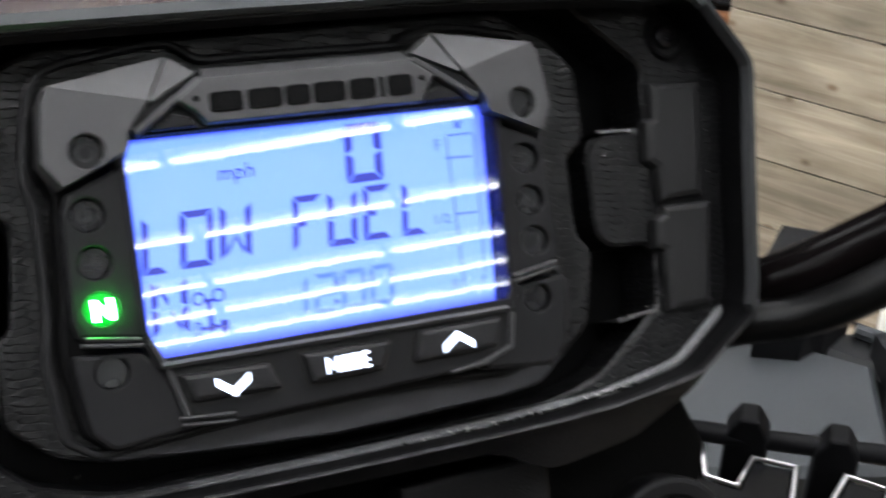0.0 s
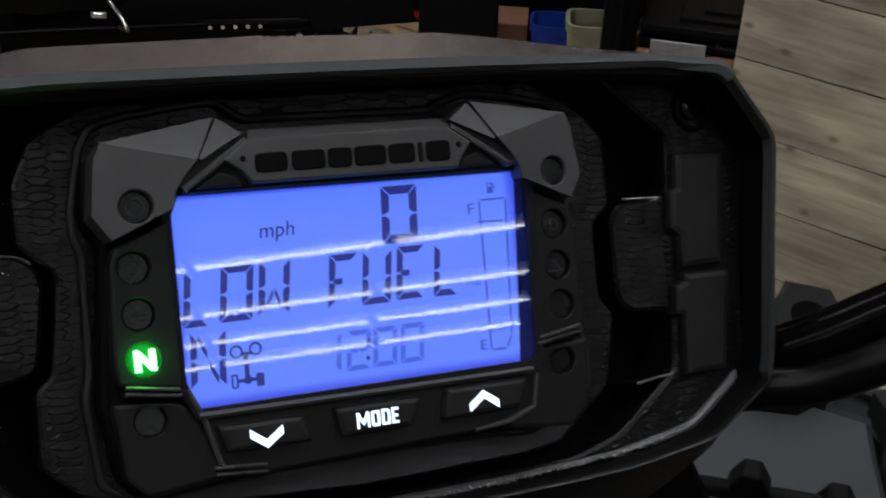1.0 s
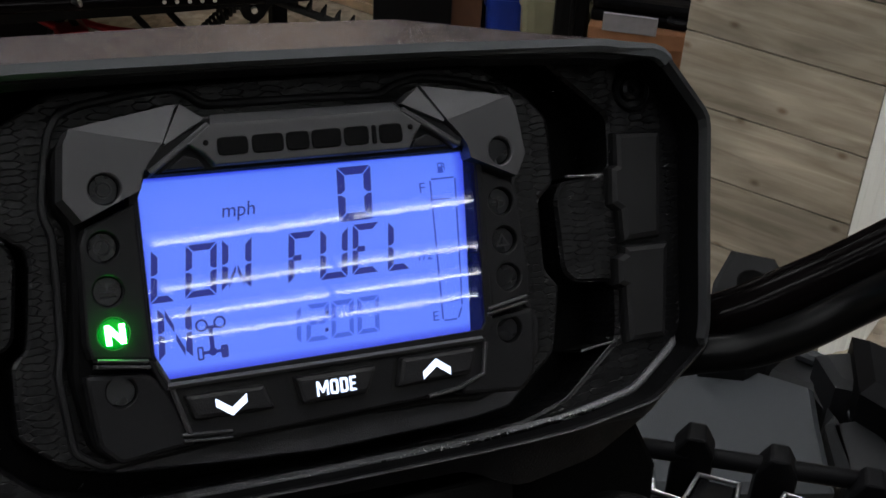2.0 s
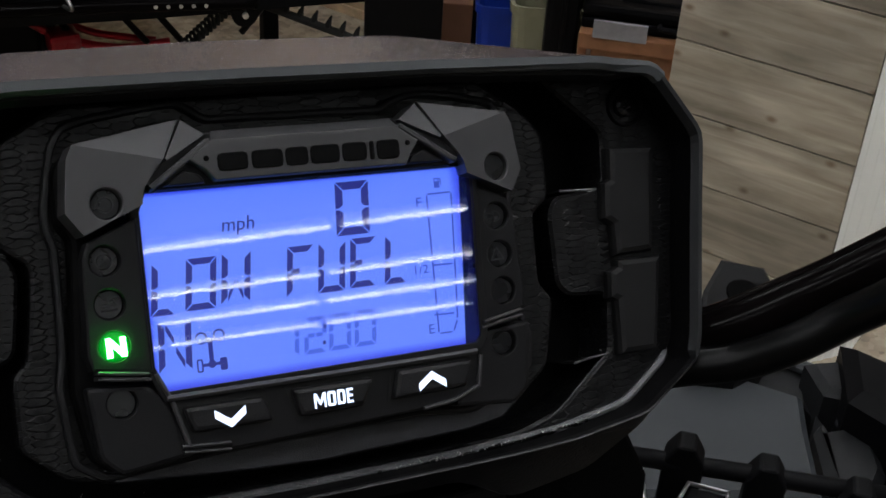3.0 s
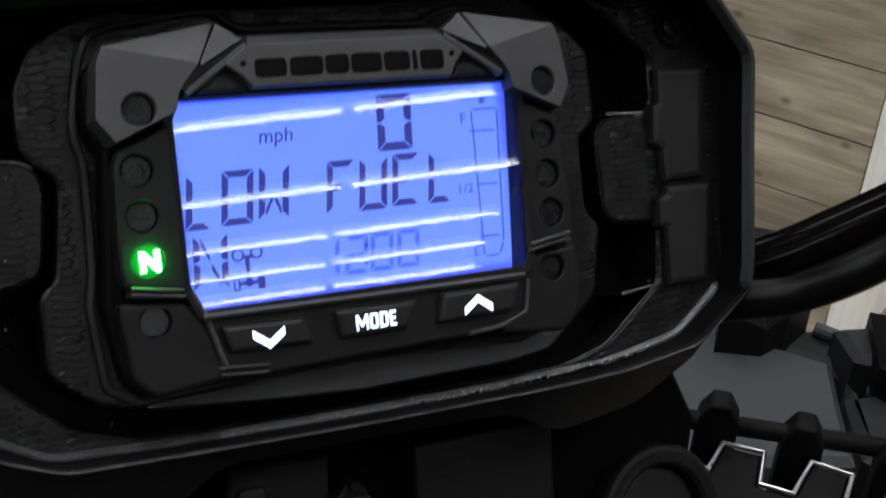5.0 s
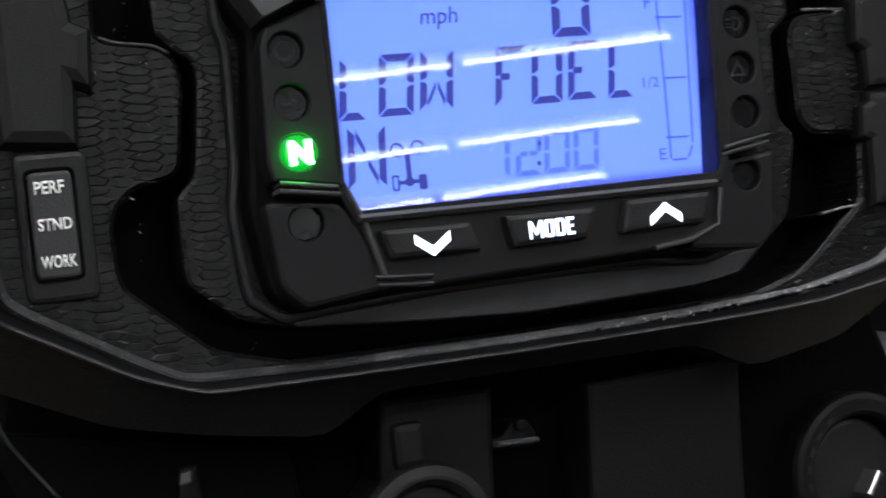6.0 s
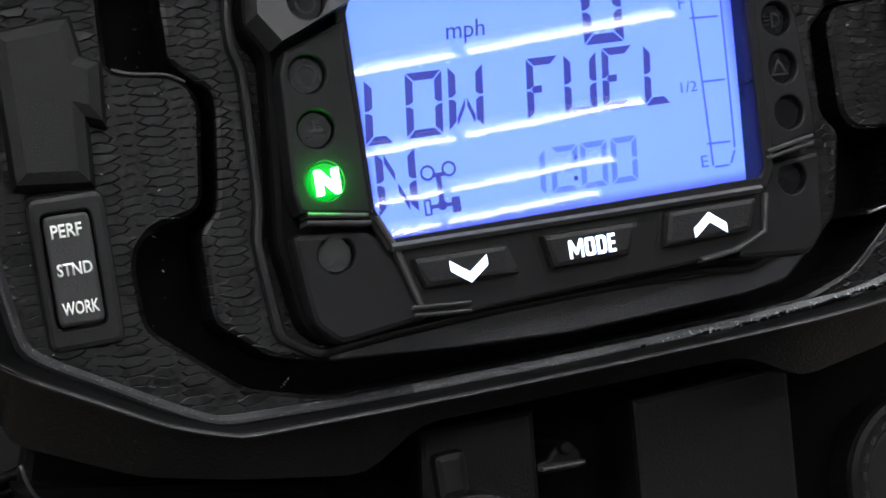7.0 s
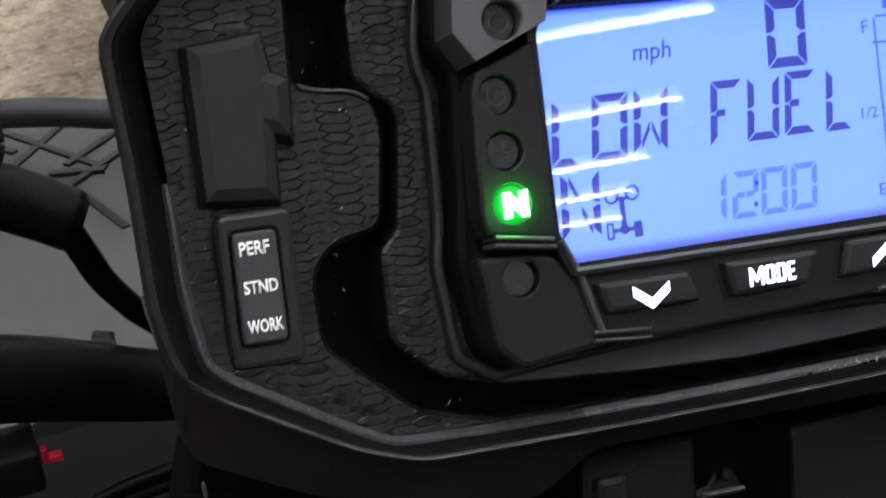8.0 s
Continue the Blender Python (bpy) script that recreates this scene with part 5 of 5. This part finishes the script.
for a, b in (((-0.19, 0.686), (-0.10, 0.792)), ((-0.168, 0.785), (-0.097, 0.682)), ((-0.125, 0.70), (-0.06, 0.754)), ((-0.14, 0.655), (-0.07, 0.712)), ((-0.14, 0.69), (-0.098, 0.678)), ((-0.121, 0.65), (-0.099, 0.587)), ((-0.2, 0.79), (-0.16, 0.74))):
    d = (Vector(b) - Vector(a)).normalized()
    m = Vector((-d.y, d.x)) * 0.0032
    part("groove", slab([tuple(Vector(a) + m), tuple(Vector(b) + m), tuple(Vector(b) - m), tuple(Vector(a) - m)], 0.79, 0.802 + 0.0004 * (len(deck.children) % 5), 0), DARK, deck)
part("tab", slab([(-0.152, 0.399), (-0.148, 0.411), (-0.136, 0.405), (-0.137, 0.392)], 0.80, 0.845, 0.003), BLACK_PAINT, deck)
# unseen tank cover, inner fenders and seat, added to block light off the floor
part("tank_cover", box(-0.19, -0.42, 0.55, 0.19, 0.22, 0.93, 0.06), LOWER, quad, "black plastic tank cover, added to block floor bounce")
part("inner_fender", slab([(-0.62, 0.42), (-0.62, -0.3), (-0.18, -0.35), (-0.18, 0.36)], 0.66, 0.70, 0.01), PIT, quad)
part("inner_fender", slab([(0.5, -0.1), (0.55, -0.3), (0.18, -0.35), (0.14, -0.06), (0.3, -0.07)], 0.66, 0.70, 0.01), FENDER_DARK, quad)
part("seat", box(-0.17, -1.15, 0.74, 0.17, -0.40, 0.90, 0.06), SLEEVE, quad, "black vinyl seat, added to block floor bounce")
# body and wheels that carry all this
part("steering_column", tube([(0.0, 0.115, 1.03), (0.0, 0.24, 0.8), (0.0, 0.32, 0.6)], 0.03, 16, 1), BLACK_PAINT, quad, "", True)
part("chassis", box(-0.16, -1.0, 0.32, 0.16, 0.75, 0.77, 0.04), BLACK_PAINT, quad)
for x in (-0.45, 0.45):
    for y in (0.55, -0.75):
        tyre_bm = tube([(x - 0.11, y, 0.30), (x - 0.09, y, 0.30), (x, y, 0.30), (x + 0.09, y, 0.30), (x + 0.11, y, 0.30)], [0.24, 0.29, 0.30, 0.29, 0.24], 36, 1)
        part("tyre", tyre_bm, TRACK, quad, "", True)
    part("axle", box(-0.4, (0.52 if x > 0 else -0.78), 0.27, 0.4, (0.58 if x > 0 else -0.72), 0.33, 0.01), BLACK_PAINT, quad)

# dust and lint lying on the panel and in the channel
rng = random.Random(11)
bm = bmesh.new()
spots = [(rng.uniform(-14.2, -9.7), rng.uniform(-4.5, 5.0), -1.72) for _ in range(46)] + [(rng.uniform(10.2, 15.0), rng.uniform(-5, 5.5), -1.72) for _ in range(36)]
spots += [(rng.uniform(-9, 8), -6.35 + rng.uniform(-0.3, 0.3), -3.96) for _ in range(26)] + [(rng.uniform(-10.6, -9.9), rng.uniform(-5, 4.5), -3.96) for _ in range(16)]
spots += [(-7.85, -6.06, -2.25), (-10.1, 1.55, -1.72), (-9.95, 1.5, -1.72)]
# pale scuffs along the bead at the bottom edge
for _ in range(110):
    u = rng.choice((rng.gauss(4.4, 0.7), rng.gauss(7.2, 0.6), rng.gauss(9.6, 0.5), rng.uniform(-2, 12.5)))
    v = -7.03 + 0.018 * max(u - 5, 0) ** 1.75 + rng.uniform(-0.1, 0.1)
    spots.append((u, v, -1.5))
for u, v, w in spots:
    r, turn = rng.choice((0.008, 0.01, 0.013, 0.022)), rng.uniform(0, 3.1)
    long = r * rng.uniform(1, 3)
    c, s_ = math.cos(turn), math.sin(turn)
    base = [bm.verts.new(V(u + a * long * c - b * r * s_, v + a * long * s_ + b * r * c, w)) for a, b in ((-1, -0.5), (1, -0.6), (0.8, 0.6), (-0.9, 0.5))]
    tip = bm.verts.new(V(u, v, w + r))
    for i in range(4):
        bm.faces.new((base[i], base[(i + 1) % 4], tip))
tagged(pod_part("lint", bm, DUST, None), "pale dust and lint on the panel", kind="stuff")

# black chipped patches along the lower edge of the bead
rng = random.Random(23)
bm = bmesh.new()
for _ in range(60):
    u = rng.triangular(1.0, 11.5, 7.0)
    v = -7.1 + 0.018 * max(u - 5, 0) ** 1.75 + rng.uniform(-0.07, 0.04)
    a, b = rng.uniform(0.08, 0.34), rng.uniform(0.03, 0.085)
    ring = [bm.verts.new(V(u + a * math.cos(t) * rng.uniform(0.6, 1.2), v + b * math.sin(t) * rng.uniform(0.5, 1.3) + 0.02 * (u > 6) * math.cos(t) * a, -1.53)) for t in [k * math.pi / 4 for k in range(8)]]
    tip = bm.verts.new(V(u, v, -1.48))
    for i in range(8):
        bm.faces.new((ring[i], ring[(i + 1) % 8], tip))
tagged(pod_part("chipping", bm, PIT, None), "black chipped patches along the bead", kind="stuff")

# ---- wood-clad column with white trim ----
CORNER, ALONG = Vector((1.212, 1.268, 0)), Vector((0.4687, -0.8834, 0)).normalized()
INTO = Vector((0.8834, 0.4687, 0)).normalized()
COLUMN = Matrix(((ALONG.x, INTO.x, 0, CORNER.x), (ALONG.y, INTO.y, 0, CORNER.y), (0, 0, 1, 0), (0, 0, 0, 1)))


def placed(ob, m):
    ob.matrix_basis = m
    return ob


column_wall = tagged(placed(part("wall_column", box(0.0, 0.02, 0, 0.349, 0.42, 4.7), PLASTER, None), COLUMN), "wall column clad in greyed wood boards", "wall", kind="structure")
PITCH, OFFSET = 0.1294, 0.0184
z = OFFSET
while z < 2.6:
    part("board", box(0.0006, 0.0, z + 0.0012, 0.3484, 0.022, z + PITCH - 0.0016, 0.0012), PLANK, column_wall)
    z += PITCH
# a fluted casing splayed across the column's corner
flutes = [(0.351 + 0.055 * k / 12 + 0.0022 * (k % 3 == 1), -0.004 + 0.085 * k / 12) for k in range(13)]
trim = slab([(0.351, 0.44)] + flutes + [(0.406, 0.44)], 0, 2.6, 0)
tagged(placed(part("trim_column", trim, WHITE, None), COLUMN), "white painted corner trim beside the boards", "trim", kind="structure")

# ---- things at the back ----
def at_floor(name, x, y, turn, label, category, group=""):
    return empty(name, pose(x, y, 0, 0, 0, turn), label, category, group)


def bin_thing(name, x, y, turn, w, d, h, mat, label):
    ob = at_floor(name, x, y, turn, label, "bin")
    bm = bmesh.new()
    loops = []
    for z, k, f in ((0, 0.85, 0), (h, 1, 0), (h, 1.06, 0), (h - 0.02, 1.06, 0)):
        loops.append([bm.verts.new((px * k, py * k, z)) for px, py in rounded(rect(-w / 2, -d / 2, w / 2, d / 2), 0.03, 3)])
    inner = [[bm.verts.new((px * k, py * k, z)) for px, py in rounded(rect(-w / 2, -d / 2, w / 2, d / 2), 0.03, 3)] for z, k in ((h, 0.95), (0.02, 0.8))]
    bridge(bm, loops[0], loops[1])
    bridge(bm, loops[1], loops[2])
    bridge(bm, loops[2], loops[3])
    bridge(bm, loops[1], inner[0])
    bridge(bm, inner[0], inner[1])
    bm.faces.new(inner[1])
    bm.faces.new(loops[0])
    part("tub", bm, mat, ob)
    return ob


bin_thing("storage_bin", 1.372, 1.90, -30, 0.16, 0.11, 0.345, OLIVE, "olive plastic bin standing open on the floor")
bin_thing("storage_bin", 1.352, 2.05, -30, 0.13, 0.1, 0.29, BLUE, "blue plastic bin standing on the floor")
carton = at_floor("carton", 1.309, 2.239, -30, "brown cardboard carton on the floor", "carton")
part("box", box(-0.06, -0.06, 0, 0.06, 0.06, 0.24, 0.004), BROWN, carton)
post = at_floor("display_post", 1.149, 2.169, -26, "black painted square display post", "post")
part("shaft", box(-0.09, -0.06, 0.02, 0.09, 0.06, 1.6, 0.006), BG_BLACK, post)
part("foot", box(-0.1, -0.07, 0, 0.1, 0.07, 0.02, 0.004), BG_BLACK, post)
cabinet = at_floor("cabinet", 1.30, 2.40, -32, "black cabinet behind the bins", "cabinet")
part("cabinet_body", box(0.0, 0.0, 0.03, 0.52, 0.3, 1.2, 0.006), BG_BLACK, cabinet)
part("plinth", box(0.01, 0.02, 0.0, 0.51, 0.29, 0.03, 0.002), BG_BLACK, cabinet)
for k in range(2):
    part("cabinet_door", box(0.004 + 0.258 * k, -0.018, 0.05, 0.254 + 0.258 * k, -0.001, 1.18, 0.003), BG_BLACK, cabinet)
shelf = at_floor("low_shelf", 1.403, 1.765, -40, "low pine shelf with a grey label", "shelf")
part("board", box(-0.03, -0.01, 0.28, 0.36, 0.3, 0.316, 0.004), ORANGE_WOOD, shelf)
part("board", box(-0.03, -0.01, 0.0, 0.36, 0.3, 0.03, 0.004), ORANGE_WOOD, shelf)
part("front_panel", box(0.0, 0.0, 0.03, 0.33, 0.018, 0.28, 0.003), ORANGE_WOOD, shelf)
for x in (-0.02, 0.35):
    part("side", box(x - 0.01, 0.0, 0.03, x + 0.01, 0.29, 0.28, 0.003), ORANGE_WOOD, shelf)
part("label_strip", box(0.0, -0.018, 0.312, 0.116, -0.009, 0.352, 0.002), LABEL, shelf, "blank grey label strip")
bag = empty("equipment_bag", pose(1.403, 1.765, 0, 0, 0, -40), "black upright equipment bag on the floor", "bag")
part("bag_body", box(-0.108, 0.0, 0.0, -0.036, 0.32, 0.62, 0.018), BG_BLACK, bag)
part("bag_strap", tube([(-0.065, 0.02, 0.5), (-0.066, -0.012, 0.45), (-0.066, -0.012, 0.32), (-0.065, 0.01, 0.25)], 0.006, 8), BG_BLACK, bag, "", True)
case = empty("tool_case", pose(1.403, 1.765, 0.316, 0, 0, -40), "black plastic tool case on the low shelf", "case")
part("lower_half", box(-0.03, 0.02, 0, 0.36, 0.27, 0.026, 0.008), BG_BLACK, case)
part("lid", box(-0.03, 0.02, 0.028, 0.36, 0.27, 0.056, 0.012, box(0.05, 0.06, 0.05, 0.28, 0.22, 0.064, 0.006, box(0.1, 0.1, 0.058, 0.2, 0.18, 0.07, 0.004))), BG_BLACK, case, "grey-black moulded lid")
part("handle", tube([(0.14, 0.02, 0.028), (0.15, -0.006, 0.028), (0.24, -0.006, 0.028), (0.25, 0.02, 0.028)], 0.006, 10, 3), BG_BLACK, case)
for k in range(9):
    part("back_board", box(-0.03, 0.302, 0.32 + 0.1 * k, 0.46, 0.32, 0.417 + 0.1 * k, 0.003), PALE_WOOD, shelf)
crate = at_floor("pine_partition", 1.29, 2.67, 116, "partition of pale pine boards", "partition")
for k in range(40):
    part("pine_board", box(0.0, -0.024, 0.002 + 0.03 * k, 1.6, 0.0, 0.0285 + 0.03 * k, 0.002), PALE_WOOD, crate)

# snow machine with red front arms, seen low behind the pod; parts are given from its base point
SLED = Vector((0.55, 2.4, 0))
sled = empty("snow_machine", pose(*SLED), "black snow machine with red suspension arms", "snow machine")


def at_sled(*pts):
    return [Vector(q) - SLED for q in pts]


# belly reaches back out of view, to shade the floor behind
part("belly", box(-0.36, -0.08, 0.335, 0.26, 0.8, 0.75, 0.05), BG_BLACK, sled)
part("tunnel", box(0.2, 0.02, 0.34, 0.42, 0.3, 0.5, 0.03), BG_BLACK, sled)
part("nose", box(-0.78, -0.08, 0.35, -0.3, 0.25, 0.75, 0.04), BG_BLACK, sled)
part("front_skid", box(-0.38, 0.12, 0.03, -0.12, 0.5, 0.34, 0.04), BG_BLACK, sled)
part("foot_peg", tube(at_sled((0.331, 2.225, 0.374), (0.361, 2.22, 0.371)), 0.007, 12, 1), CHROME, sled, "bright metal peg", True)
part("stay", tube(at_sled((0.36, 2.28, 0.43), (0.373, 2.228, 0.395), (0.387, 2.215, 0.37), (0.397, 2.2, 0.341), (0.40, 2.3, 0.31)), 0.004, 10), CHROME, sled, "bright metal stay", True)
bm = bmesh.new()
low = at_sled((0.2, 2.38, 0.252), (0.563, 2.3, 0.256), (0.685, 2.27, 0.261), (0.938, 2.22, 0.268), (1.092, 2.18, 0.274), (1.148, 2.16, 0.285), (1.17, 2.15, 0.32))
rows = [[bm.verts.new(p + Vector(q)) for q in ((0, 0, 0.0), (0.03, 0.08, 0.02), (0.03, 0.1, 0.3), (0.0, 0.03, 0.3), (0, 0, 0.25))] for p in low]
for a, b in zip(rows, rows[1:]):
    bridge(bm, a, b)
bm.faces.new(rows[0])
bm.faces.new(rows[-1])
part("tunnel_side", bm, BG_BLACK, sled)
part("tail_lamp", box(1.045 - SLED.x, 2.16 - SLED.y, 0.29, 1.075 - SLED.x, 2.19 - SLED.y, 0.303, 0.003), RED, sled, "small red tail lamp")
part("side_rail", tube(at_sled((0.1, 2.36, 0.307), (0.25, 2.335, 0.305), (0.55, 2.27, 0.303), (0.80, 2.2, 0.302)), 0.016, 12), STEEL, sled, "glossy black side rail", True)
for k in range(5):
    x, y = 0.585 + 0.026 * k, 2.262 - 0.0073 * k
    part("rivet", tube(at_sled((x, y - 0.018, 0.303), (x, y - 0.012, 0.303)), 0.0045, 8, 1), CHROME, sled)
part("arm", tube(at_sled((0.33, 2.52, 0.22), (0.42, 2.48, 0.165), (0.54, 2.44, 0.135), (0.66, 2.41, 0.145)), 0.010, 12), RED, sled, "red painted suspension arm", True)
part("arm", tube(at_sled((0.40, 2.60, 0.2), (0.50, 2.55, 0.14), (0.64, 2.46, 0.13)), 0.009, 12), RED, sled, "red painted suspension arm", True)
part("arm_plate", box(-0.16, 0.03, 0.135, -0.09, 0.10, 0.185, 0.01), RED, sled, "red bracket")
for a, b in (((0.48, 2.44, 0.32), (0.62, 2.42, 0.13)), ((0.56, 2.42, 0.32), (0.69, 2.38, 0.14)), ((0.36, 2.46, 0.32), (0.45, 2.47, 0.16)), ((0.79, 2.28, 0.2), (0.86, 2.25, 0.30))):
    part("strut", tube(at_sled(a, b), 0.008, 10, 1), BG_BLACK, sled, "", True)
spring = [(0.68 + 0.09 * k / 96, 2.36 - 0.06 * k / 96 + 0.017 * math.cos(k * 0.785), 0.15 + 0.11 * k / 96 + 0.017 * math.sin(k * 0.785)) for k in range(97)]
part("coil_spring", tube(at_sled(*spring), 0.0042, 6, 1), TRACK, sled, "black coil spring", True)
part("hub", tube(at_sled((0.79, 2.25, 0.255), (0.80, 2.32, 0.255)), 0.03, 18, 1), BG_BLACK, sled)
part("hub_bolt", tube(at_sled((0.788, 2.24, 0.255), (0.79, 2.25, 0.255)), 0.007, 10, 1), CHROME, sled)
belt_line = [(0.80, 2.32, 0.275), (0.90, 2.262, 0.236), (1.0, 2.205, 0.198), (1.09, 2.15, 0.165)]
belt = part("track_belt", tube(at_sled(*belt_line), 0.010, 10), TRACK, sled, "black rubber track with tall lugs", True)
for k in range(11):
    f = k / 10
    q = Vector((0.81, 2.315, 0.273)) + f * Vector((0.28, -0.165, -0.108)) - SLED
    part("lug", tube([q + Vector((0, 0, 0.003)), q + Vector((0.004, 0.0, 0.017)), q + Vector((0.01, 0.0, 0.03))], [0.009, 0.006, 0.002], 6, 1), TRACK, belt)
for x in (0.4, 0.95):
    part("ski", box(x - 0.25 - SLED.x, 2.47 - SLED.y, 0.0, x + 0.2 - SLED.x, 2.57 - SLED.y, 0.025, 0.01), BG_BLACK, sled)
    part("ski_leg", box(x - 0.02 - SLED.x, 2.5 - SLED.y, 0.02, x + 0.02 - SLED.x, 2.54 - SLED.y, 0.34, 0.006), BG_BLACK, sled)
